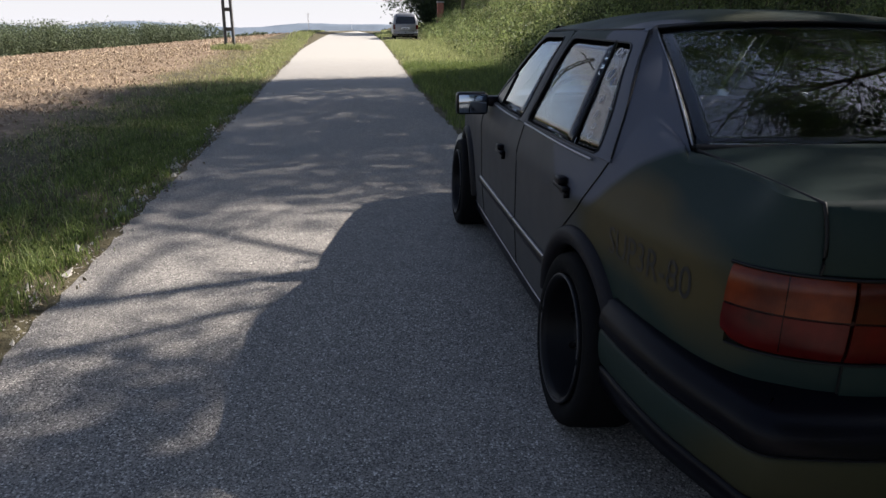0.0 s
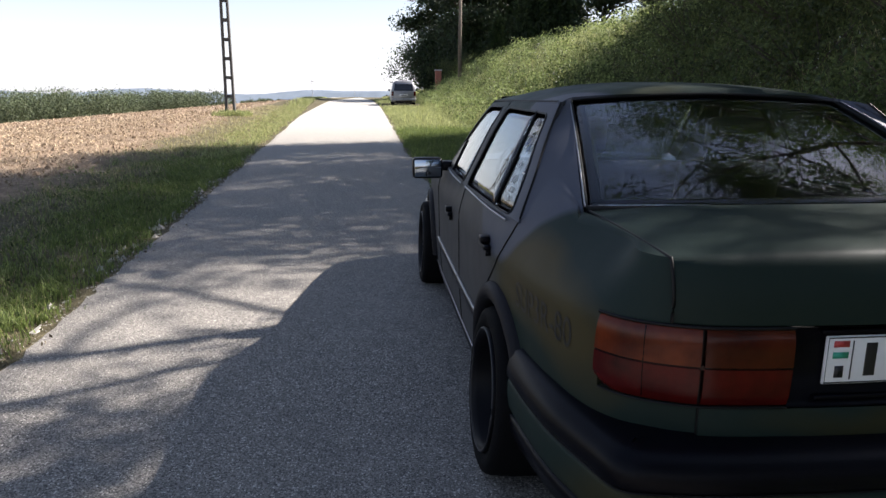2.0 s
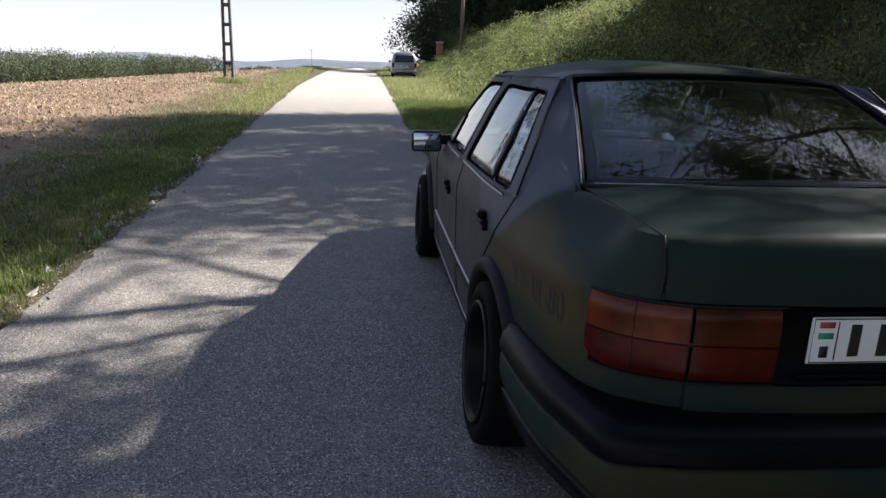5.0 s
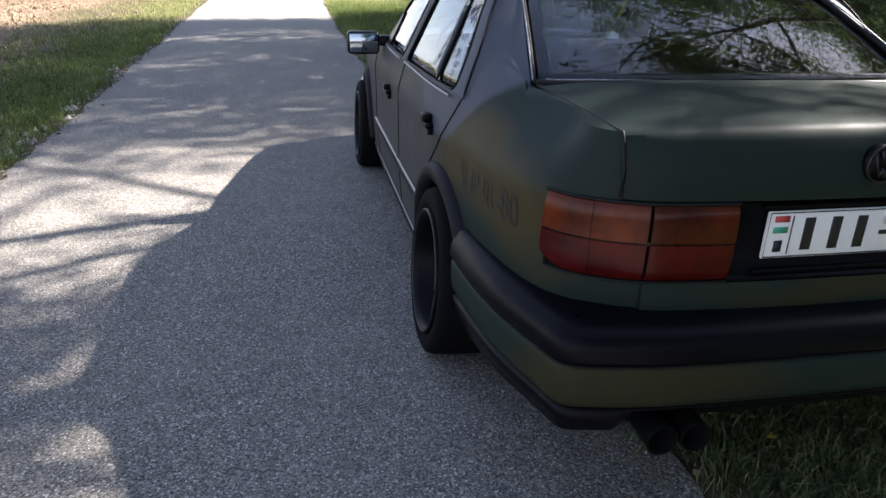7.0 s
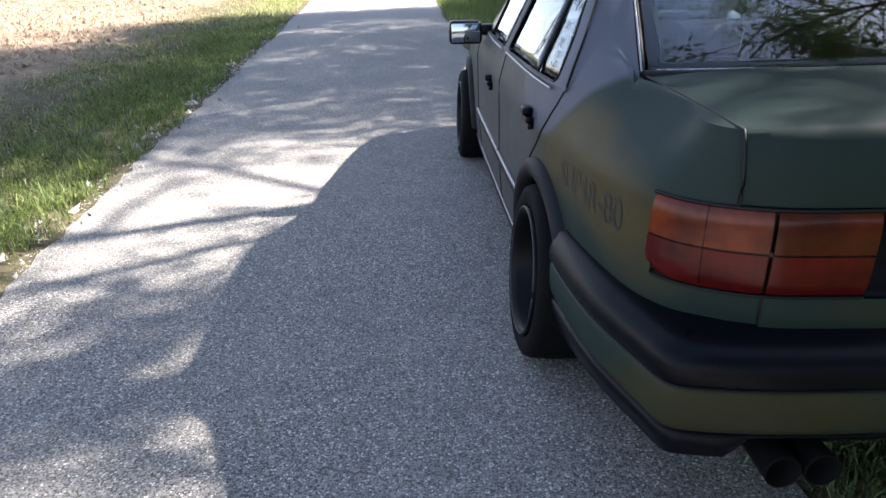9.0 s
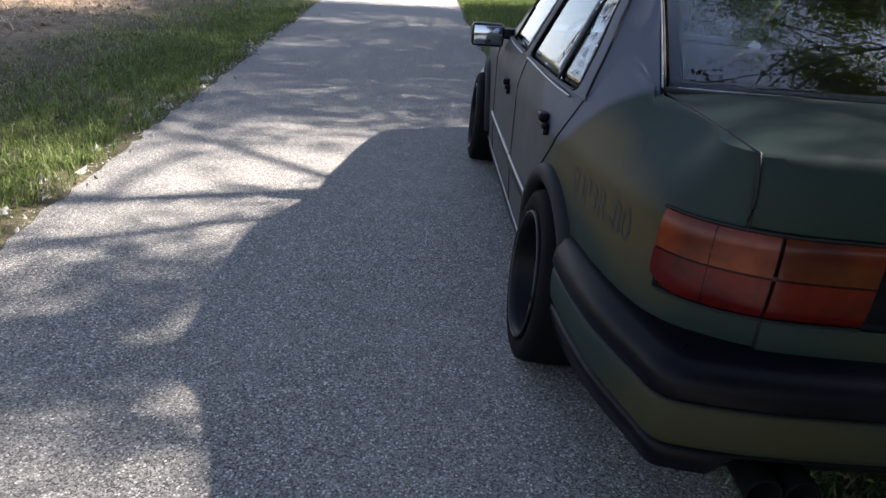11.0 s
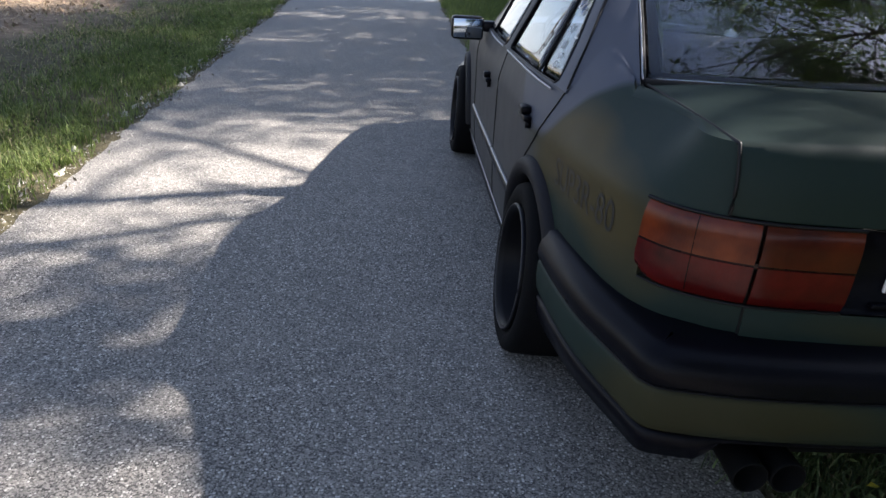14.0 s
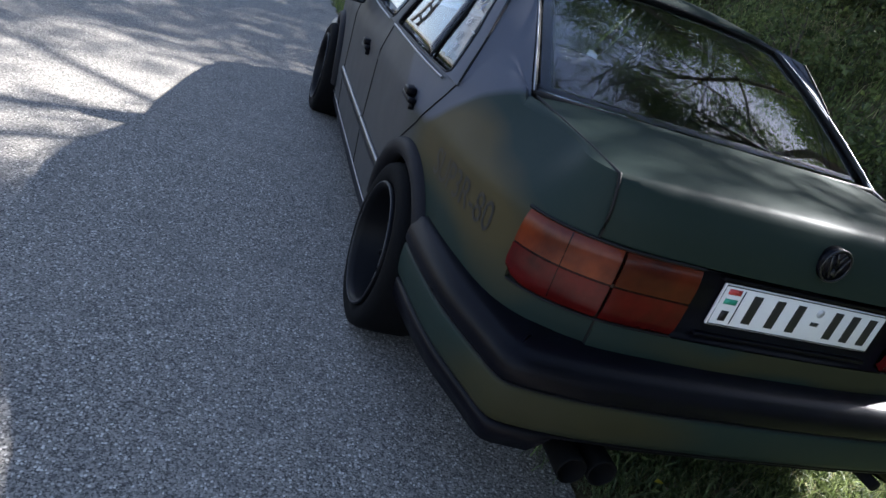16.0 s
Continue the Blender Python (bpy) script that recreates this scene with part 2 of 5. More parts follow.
BLUE = plain("blue_print", (0.04, 0.09, 0.22), 0.5, 0, 0.1, 12, 0)
STICKER = plain("faded_white_sticker", (0.50, 0.51, 0.53), 0.5, 0, 0.15, 40, 0)
STENCIL = plain("black_stencil_paint", (0.0045, 0.0045, 0.0045), 0.5, 0, 0.4, 40, 0)


def lens(name, c, dark):
    """Coloured ribbed lamp plastic, glossy over a darker body."""
    m, nt, b = material(name, 0.22, 0, 0.2)
    v = local(nt)
    n = noise_of(nt, v, 11.0, 3.0)
    rib = add(nt, "ShaderNodeTexWave", {"Vector": v, "Scale": 60.0, "Distortion": 0.4}).outputs["Fac"]
    f = mth(nt, "ADD", mth(nt, "MULTIPLY", n, 0.98), mth(nt, "MULTIPLY", rib, 0.02))
    nt.links.new(ramp(nt, f, [(0.3, dark), (0.75, c)]), b.inputs["Base Color"])
    b.inputs["Coat Weight"].default_value = 0.06
    return m


AMBER = lens("amber_lamp_plastic", (0.150, 0.028, 0.008), (0.050, 0.008, 0.004))
REDLENS = lens("red_lamp_plastic", (0.090, 0.0055, 0.0048), (0.025, 0.0028, 0.0028))
AMBER_DULL = lens("smoked_amber_plastic", (0.080, 0.0145, 0.005), (0.030, 0.005, 0.0035))
SMOKED = lens("smoked_red_plastic", (0.020, 0.0035, 0.0030), (0.010, 0.0025, 0.0025))
ASPHALT = asphalt()
EARTH = ground_material()
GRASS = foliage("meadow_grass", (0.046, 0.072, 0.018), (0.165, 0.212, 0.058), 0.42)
# brightest grass, for stretches in full sun: the sunlight is in the colour
GRASS_SUN = foliage("sun_bright_yellowish_grass", (0.120, 0.142, 0.052), (0.34, 0.365, 0.150), 0.5)
# darkened copy for the verge round the car, shade mixed into the green
GRASS_SHADE = foliage("shade_darkened_grass", (0.024, 0.040, 0.016), (0.105, 0.140, 0.052), 0.28)
# lightened copy for the bank and verge, sun mixed into the green
GRASS_LIT = foliage("sun_lightened_grass", (0.070, 0.100, 0.027), (0.255, 0.305, 0.110), 0.42)
GRASS_DRY = foliage("dry_grass", (0.20, 0.175, 0.08), (0.40, 0.36, 0.19))
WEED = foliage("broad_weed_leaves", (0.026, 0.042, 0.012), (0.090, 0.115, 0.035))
LEAF = foliage("tree_leaves", (0.022, 0.045, 0.010), (0.075, 0.115, 0.025), 0.4)
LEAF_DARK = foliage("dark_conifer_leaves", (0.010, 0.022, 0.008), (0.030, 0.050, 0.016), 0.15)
# woodland green made paler, the haze of distance painted into the leaves
LEAF_FAR = foliage("haze_lightened_leaves", (0.030, 0.044, 0.022), (0.105, 0.130, 0.065), 0.25)
LEAF_SILVER = foliage("silver_leaves", (0.10, 0.13, 0.10), (0.24, 0.28, 0.23), 0.2)
PETAL = foliage("pale_flower_petals", (0.40, 0.40, 0.34), (0.62, 0.61, 0.55), 0.3)
LEAF_LIGHT = foliage("light_shrub_leaves", (0.040, 0.060, 0.018), (0.130, 0.165, 0.055), 0.4)
LITTER = foliage("dead_leaf_litter", (0.05, 0.036, 0.022), (0.20, 0.155, 0.095), 0.1)
STRAW = foliage("straw_stubble", (0.22, 0.16, 0.10), (0.46, 0.36, 0.235), 0.1)
CLOD = plain("earth_clods", (0.20, 0.14, 0.092), 0.95, 0, 0.45, 5, 0.4)
STONE = plain("pale_crumbled_stone", (0.38, 0.355, 0.315), 0.9, 0, 0.4, 25, 0.4)
BARK = bark()
CONCRETE = plain("weathered_concrete", (0.085, 0.082, 0.078), 0.9, 0, 0.35, 5, 0.4)
CONCRETE_PALE = plain("pale_concrete", (0.42, 0.41, 0.39), 0.9, 0, 0.2, 3, 0.2)
WOOD = plain("grey_pole_wood", (0.14, 0.115, 0.09), 0.9, 0, 0.35, 6, 0.4)
BRICK = plain("red_brick", (0.32, 0.12, 0.08), 0.9, 0, 0.3, 12, 0.4)
DARKPANE = plain("dark_van_glass", (0.012, 0.013, 0.015), 0.06, 0, 0.1, 3, 0.0)
VANPAINT = plain("grey_metallic_paint", (0.23, 0.23, 0.235), 0.3, 0.4, 0.12, 3, 0.0)
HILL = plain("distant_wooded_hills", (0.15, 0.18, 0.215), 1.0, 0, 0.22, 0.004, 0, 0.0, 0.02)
YELLOW = foliage("fallen_yellow_leaf", (0.50, 0.40, 0.03), (0.62, 0.50, 0.05), 0.2)

# ---- mesh helpers ----


def link_mesh(name, me, mat, parent=None, label="", smooth=True):
    me.materials.append(mat)
    me.polygons.foreach_set("use_smooth", [smooth] * len(me.polygons))
    ob = new(name, me)
    if parent:
        ob.parent = parent
    if label:
        ob["label"] = label
    return ob


def part(name, bm, mat, parent=None, label="", smooth=True):
    me = bpy.data.meshes.new(name)
    bm.to_mesh(me)
    bm.free()
    return link_mesh(name, me, mat, parent, label, smooth)


def empty(name, m=None):
    ob = new(name)
    ob.empty_display_size = 0.2
    if m is not None:
        ob.matrix_world = m
    return ob


def tri_mesh(name, verts, tris, mat, parent=None, label="", smooth=False):
    """A mesh from numpy arrays of places and triangles."""
    me = bpy.data.meshes.new(name)
    me.vertices.add(len(verts))
    me.vertices.foreach_set("co", np.asarray(verts, np.float32).ravel())
    me.loops.add(len(tris) * 3)
    me.loops.foreach_set("vertex_index", np.asarray(tris, np.int32).ravel())
    me.polygons.add(len(tris))
    me.polygons.foreach_set("loop_start", np.arange(0, len(tris) * 3, 3, dtype=np.int32))
    me.polygons.foreach_set("loop_total", np.full(len(tris), 3, np.int32))
    me.update()
    me.validate()
    return link_mesh(name, me, mat, parent, label, smooth)


def box(bm, x0, x1, y0, y1, z0, z1, bevel=0.0):
    made = bmesh.ops.create_cube(bm, size=1)["verts"]
    for v in made:
        v.co = Vector(((x0 + x1) / 2 + v.co.x * (x1 - x0), (y0 + y1) / 2 + v.co.y * (y1 - y0), (z0 + z1) / 2 + v.co.z * (z1 - z0)))
    if bevel:
        edges = list({e for v in made for e in v.link_edges})
        bmesh.ops.bevel(bm, geom=edges, offset=bevel, segments=2, affect="EDGES", profile=0.5)
    return bm


def box_bm(*a, **k):
    return box(bmesh.new(), *a, **k)


def rod(bm, a, b, r0, r1=None, n=10, caps=True):
    """A round bar from a to b."""
    a, b = Vector(a), Vector(b)
    r1 = r0 if r1 is None else r1
    q = (b - a).to_track_quat("Z", "Y")
    rings = []
    for p, r in ((a, r0), (b, r1)):
        rings.append([bm.verts.new(p + q @ Vector((r * math.cos(t), r * math.sin(t), 0))) for t in [i * 2 * math.pi / n for i in range(n)]])
    for i in range(n):
        bm.faces.new((rings[0][i], rings[0][(i + 1) % n], rings[1][(i + 1) % n], rings[1][i]))
    if caps:
        bm.faces.new(rings[0][::-1])
        bm.faces.new(rings[1])
    return bm


def tube(pts, r, n=6, closed=False):
    """A round strip along a line of points."""
    bm = bmesh.new()
    pts = [Vector(p) for p in pts]
    rings = []
    for i, p in enumerate(pts):
        a = pts[i - 1] if (i or closed) else p
        b = pts[(i + 1) % len(pts)] if (i + 1 < len(pts) or closed) else p
        q = (b - a).to_track_quat("Z", "Y")
        rings.append([bm.verts.new(p + q @ Vector((r * math.cos(t), r * math.sin(t), 0))) for t in [k * 2 * math.pi / n for k in range(n)]])
    for i in range(len(rings) if closed else len(rings) - 1):
        A, B = rings[i], rings[(i + 1) % len(rings)]
        for k in range(n):
            bm.faces.new((A[k], A[(k + 1) % n], B[(k + 1) % n], B[k]))
    bmesh.ops.recalc_face_normals(bm, faces=bm.faces)
    return bm


def lathe(profile, n=40, axis="x"):
    """A turned body: profile rows (distance along the axis, radius)."""
    bm = bmesh.new()
    rings = []
    for a, r in profile:
        ring = []
        for i in range(n):
            t = i * 2 * math.pi / n
            ring.append(bm.verts.new((a, r * math.cos(t), r * math.sin(t)) if axis == "x" else (r * math.cos(t), r * math.sin(t), a)))
        rings.append(ring)
    for A, B in zip(rings, rings[1:]):
        for i in range(n):
            bm.faces.new((A[i], A[(i + 1) % n], B[(i + 1) % n], B[i]))
    bmesh.ops.recalc_face_normals(bm, faces=bm.faces)
    return bm


def sheet(rows, thick, centre, keep=None):
    """A curved panel from a grid of points, with its edges turned in by thick towards centre(v)."""
    bm = bmesh.new()
    grid = [[Vector(p) for p in row] for row in rows]
    vs = [[bm.verts.new(p) for p in row] for row in grid]
    for i in range(len(vs) - 1):
        for j in range(len(vs[0]) - 1):
            if keep and not keep(i, j):
                continue
            q = (vs[i][j], vs[i][j + 1], vs[i + 1][j + 1], vs[i + 1][j])
            if (q[0].co - q[2].co).length < 1e-6 or (q[1].co - q[3].co).length < 1e-6:
                continue
            f = bm.faces.new(q)
            f.normal_update()
            c = f.calc_center_median()
            if f.normal.dot(c - centre(c)) < 0:
                f.normal_flip()
    bmesh.ops.delete(bm, geom=[v for v in bm.verts if not v.link_faces], context="VERTS")
    bm.normal_update()
    if thick:
        rim = [(e.verts[0], e.verts[1], e.link_faces[0]) for e in bm.edges if len(e.link_faces) == 1]
        for a, b, f in rim:
            na, nb = a.normal.copy(), b.normal.copy()
            q = [bm.verts.new(a.co), bm.verts.new(b.co), bm.verts.new(b.co - nb * thick), bm.verts.new(a.co - na * thick)]
            bm.faces.new(q)
    return bm


def ruled(a, b, n):
    """Rows of points between two lines of points."""
    return [[Vector(p).lerp(Vector(q), i / n) for p, q in zip(a, b)] for i in range(n + 1)]


def resample(pts, n):
    """n points spread evenly along a broken line."""
    pts = [Vector(p) for p in pts]
    d = [0.0]
    for p, q in zip(pts, pts[1:]):
        d.append(d[-1] + (q - p).length)
    out = []
    for k in range(n):
        t = d[-1] * k / (n - 1)
        i = min(max(i for i in range(len(d)) if d[i] <= t + 1e-9), len(pts) - 2)
        out.append(pts[i].lerp(pts[i + 1], (t - d[i]) / max(d[i + 1] - d[i], 1e-9)))
    return out


def smooth_line(pts, n):
    """n points along a Catmull-Rom curve through pts."""
    pts = [Vector(p) for p in pts]
    P = [pts[0] * 2 - pts[1]] + pts + [pts[-1] * 2 - pts[-2]]
    fine = []
    for i in range(1, len(P) - 2):
        for k in range(16):
            t = k / 16
            a, b, c, d = P[i - 1], P[i], P[i + 1], P[i + 2]
            fine.append(0.5 * ((2 * b) + (c - a) * t + (2 * a - 5 * b + 4 * c - d) * t * t + (3 * b - a - 3 * c + d) * t ** 3))
    fine.append(pts[-1])
    return resample(fine, n)

# ---- ground, road ----


def smoothstep(t):
    t = np.clip(t, 0, 1)
    return t * t * (3 - 2 * t)


def road_height(y):
    y = np.asarray(y, float)
    up = 0.016 * np.clip(y - 3, 0, 56)
    return up - 0.012 * np.clip(y - 260, 0, 900)


def road_left(y):
    y = np.asarray(y, float)
    return -3.0 - 0.047 * np.clip(y - 1.8, -10, 400)


def road_right(y):
    y = np.asarray(y, float)
    return -0.305 - 0.016 * np.clip(y, 0, 12) - 0.002 * np.clip(y - 12, 0, 30) - 0.02 * np.clip(y - 42, 0, 400)


def field_edge(y):
    return -5.2 - 0.055 * np.asarray(y, float)


def wave(x, y, s, k):
    return np.sin(x * s + 1.7 * k) * np.cos(y * s * 0.83 + 2.3 * k) + 0.5 * np.sin(x * s * 2.3 + y * s * 1.9 + k)


def height(x, y):
    """The ground: level road with a slow rise, a bank on one side, a field that falls away on the other."""
    x, y = np.broadcast_arrays(np.asarray(x, float), np.asarray(y, float))
    z = road_height(y)
    toe = 1.75 + 0.012 * np.clip(y, 0, 80)
    bank = 3.3 * smoothstep((x - toe) / 6.6) ** 1.0 + 0.12 * np.clip(x - toe - 6, 0, 60)
    bank = bank * (1 - 0.55 * smoothstep((y - 52) / 26)) + (0.10 * wave(x, y, 1.1, 1) + 0.07 * wave(x, y, 3.1, 5)) * smoothstep((x - toe) / 2)
    right = np.clip(x - road_right(y), 0, 3)
    z = z + bank + 0.035 * smoothstep(right / 0.5) + 0.02 * wave(x, y, 2.9, 2) * smoothstep(right / 0.8)
    left = np.clip(road_left(y) - x, 0, None)
    z = z - 0.03 * smoothstep(left / 0.6) + 0.03 * wave(x, y, 2.1, 3) * smoothstep(left / 0.8)
    z = z + 0.16 * np.exp(-((x + 6.9) / 1.5) ** 2) * smoothstep((y - 8) / 15)
    fall = np.clip(-x - 9, 0, None)
    z = z - 0.088 * np.clip(fall, 0, 160) - 0.01 * np.clip(fall - 160, 0, 500) + 0.05 * wave(x, y, 0.9, 4) * smoothstep(fall / 3)
    z = z - 6 * smoothstep((y - 300) / 500) * smoothstep((-x - 30) / 60)
    return z - 0.006


def spaced(parts):
    out = []
    for a, b, n in parts:
        out += list(np.linspace(a, b, n, endpoint=False))
    return np.array(out + [parts[-1][1]])


def grid_mesh(xs, ys, fn):
    X, Y = np.meshgrid(xs, ys)
    V = np.stack([X, Y, fn(X, Y)], -1).reshape(-1, 3)
    ny, nx = X.shape
    i = (np.arange(ny - 1)[:, None] * nx + np.arange(nx - 1)[None]).ravel()
    return V, np.concatenate([np.stack([i, i + 1, i + nx + 1], 1), np.stack([i, i + nx + 1, i + nx], 1)])


gx = spaced([(-4200, -600, 14), (-600, -100, 20), (-100, -25, 40), (-25, -9, 64), (-9, 12, 150), (12, 40, 40), (40, 400, 14), (400, 4200, 10)])
gy = spaced([(-600, -40, 10), (-40, -6, 30), (-6, 20, 150), (20, 70, 110), (70, 300, 60), (300, 4300, 30)])
V, T = grid_mesh(gx, gy, height)
ground = tagged(tri_mesh("ground", V, T, EARTH, smooth=True), "grassy verge, shaded bank and pale tilled field", "ground", kind="structure")

# the road: one slab with crumbled edges
ry = spaced([(-30, -3, 20), (-3, 20, 200), (20, 80, 120), (80, 400, 60)])
rng = np.random.default_rng(5)
rows = []
jl, jr = rng.normal(0, 0.018, len(ry)), rng.normal(0, 0.018, len(ry))
for k, y in enumerate(ry):
    a, b = road_left(y) + jl[k] + 0.012 * math.sin(y * 1.3), road_right(y) + jr[k] + 0.02 * math.sin(y * 1.7 + 1)
    xs = np.linspace(a, b, 9)
    z = road_height(y) + 0.012 - 0.010 * np.abs(np.linspace(-1, 1, 9)) ** 4
    row = [(xs[0], y, z[0] - 0.06)] + [(x, y, q) for x, q in zip(xs, z)] + [(xs[-1], y, z[-1] - 0.06)]
    rows.append(row)
V = np.array(rows).reshape(-1, 3)
nx = 11
i = (np.arange(len(ry) - 1)[:, None] * nx + np.arange(nx - 1)[None]).ravel()
T = np.concatenate([np.stack([i, i + 1, i + nx + 1], 1), np.stack([i, i + nx + 1, i + nx], 1)])
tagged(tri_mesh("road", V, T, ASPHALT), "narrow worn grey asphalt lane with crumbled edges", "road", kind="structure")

# ---- the car ----
PLAN = [(0, -0.045), (0.20, -0.043), (0.34, -0.037), (0.48, -0.026), (0.56, -0.008), (0.64, 0.030), (0.70, 0.085), (0.742, 0.17), (0.772, 0.30), (0.800, 0.5), (0.826, 0.85),
        (0.838, 1.3), (0.840, 2.0), (0.838, 2.7), (0.828, 3.2), (0.800, 3.65), (0.755, 3.92), (0.67, 4.08), (0.5, 4.16), (0.25, 4.195), (0, 4.20)]
plan = smooth_line([(x, y, 0) for x, y in PLAN], 500)
PX, PY = np.array([p.x for p in plan]), np.array([p.y for p in plan])
PS = np.concatenate([[0], np.cumsum(np.hypot(np.diff(PX), np.diff(PY)))])
tx, ty = np.gradient(PX, PS), np.gradient(PY, PS)
tl = np.hypot(tx, ty)
NX, NY = ty / tl, -tx / tl
CREASE = 0.752


def s_of_y(y):
    return float(np.interp(y, PY, PS))


def s_of_x(x):
    k = int(np.argmax(PX))
    return float(np.interp(x, PX[:k], PS[:k]))


S60 = s_of_x(0.600)


def inset(z, s=None):
    """How far the side leans in: little over the doors, far over the rounded rear shoulder."""
    if z > CREASE:
        if s is None:
            return 0.046 * ((z - CREASE) / 0.17) ** 1.08
        y = float(np.interp(s, PS, PY))
        crease = float(np.interp(y, [0.1, 0.9], [0.79, CREASE]))
        if z < crease:
            return 0.0
        deep = 0.095 * float(smoothstep((0.84 - y) / 0.56)) * float(smoothstep((s - S60) / 0.26))
        deep += 0.046 - 0.016 * float(smoothstep((0.25 - y) / 0.2))
        t = (z - crease) / ((0.925 + 0.02 * float(smoothstep((0.8 - y) / 0.3))) - crease)
        return deep * t ** 1.25
    if z > 0.47:
        return 0.004 * ((CREASE - z) / 0.28)
    return 0.004 + 0.022 * ((0.47 - z) / 0.28) ** 1.4


def skin(s, z, side=-1, out=0.0):
    """A place on the body's side, tail and nose: s runs round from the tail's middle."""
    d = out - inset(z, s)
    x, y, a, b = (float(np.interp(s, PS, q)) for q in (PX, PY, NX, NY))
    return Vector((side * (x + a * d), y + b * d, z))


def house(y, z, side=-1, out=0.0):
    """A place on the cabin's side above the waist."""
    w = 0.797 - (z - 0.92) * 0.488 - 0.76 * max(0.0, z - 1.10) ** 2
    h = min(1.0, max(0.0, (z - 0.92) / 0.342))
    taper = (1 - h) * 0.035 * max(0.0, (1.25 - y) / 0.6) ** 2 + 0.03 * h * max(0.0, (1.73 - y) / 0.65) ** 1.5 + 0.05 * max(0.0, (y - 2.0) / 0.8) ** 2
    return Vector((side * (w - taper + out), y, z))


def core(c):
    return Vector((0, min(max(c.y, 0.75), 3.4), min(c.z, 0.75)))


def rounded(ring, r=0.035):
    """A ring of (y, z) corners with each corner cut round."""
    got = []
    for i, p in enumerate(ring):
        p = Vector((p[0], p[1], 0))
        a, b = (Vector((*ring[k % len(ring)], 0)) for k in (i - 1, i + 1))
        e0, e1 = p + (a - p).normalized() * r, p + (b - p).normalized() * r
        for h in (0, 0.25, 0.5, 0.75, 1):
            q = e0 * (1 - h) ** 2 + p * 2 * h * (1 - h) + e1 * h * h
            got.append((q.x, q.y))
    return got


def along(line, y):
    """The place at length y on a line that runs towards the tail."""
    for p, q in zip(line, line[1:]):
        if p.y >= y >= q.y and p.y > q.y:
            return p.lerp(q, (p.y - y) / (p.y - q.y))
    return line[0].copy() if y > line[0].y else line[-1].copy()


def roof_point(u, t):
    """A place on the roof: u runs across from -1 to 1, t forward from the back window."""
    zc = 1.299 + 0.050 * math.sin(math.pi * (0.10 + 0.82 * t)) ** 0.8 - 0.021 * max(0.0, 1 - t * 10) ** 2
    a = max(0.0, (abs(u) - 0.88) / 0.12)
    y0 = 1.138 - 0.032 * (1 - u * u) - 0.100 * a ** 1.15
    y1 = 2.285 - 0.10 * u * u
    y = y0 + (y1 - y0) * t
    edge = house(min(max(y, 1.03), 2.17), 1.264, 1).x
    ze = 1.263 + 0.012 * max(0, 1 - t * 6) * (1 - a)
    return Vector((edge * u, y, ze + (zc - ze) * (1 - abs(u) ** 3.0)))


car = tagged(empty("parked_sedan"), "matt camouflage green sedan with black bumpers, parked half on the grass", "car")
REAR_AXLE, FRONT_AXLE, ARCH = 0.835, 3.31, 0.318
AXLE_Z = 0.288


def low_edge(y):
    """The lower edge of the body's side: the sill, the wheel arches and the bumpers' tops."""
    z = 0.235
    if y < 0.55:
        z = 0.505
    if y > 3.62:
        z = 0.50
    for c in (REAR_AXLE, FRONT_AXLE):
        if abs(y - c) < ARCH:
            z = max(z, AXLE_Z + 0.012 + math.sqrt(ARCH ** 2 - (y - c) ** 2))
    return z


SEAM_REAR = [(0.740, 0.905), (0.765, 0.85), (0.81, 0.79), (0.87, 0.73), (0.97, 0.655), (1.07, 0.58), (1.14, 0.49), (1.163, 0.40), (1.17, 0.30), (1.17, 0.235)]


def seam_rear(z):
    q = sorted((b, a) for a, b in SEAM_REAR)
    return float(np.interp(z, [a for a, _ in q], [b for _, b in q]))


def waist(y):
    return float(np.interp(y, [0, 0.5, 0.75, 2.6, 2.86, 3.2, 4.1], [0.944, 0.945, 0.905, 0.895, 0.876, 0.825, 0.715]))


def side_panel(name, left, right, side, n=22, m=16, label=""):
    """A door or wing between two edges, each a function of height giving y."""
    rows = []
    for j in range(m + 1):
        row = []
        for i in range(n + 1):
            t = j / m
            y = None
            z = 0.5
            for _ in range(6):
                y = left(z) + (right(z) - left(z)) * i / n
                lo, hi = low_edge(y), waist(y)
                z = lo + (hi - lo) * t
            row.append(skin(s_of_y(y), z, side))
        rows.append(row)
    return part(name, sheet(rows, 0.02, core), PAINT, car, label)


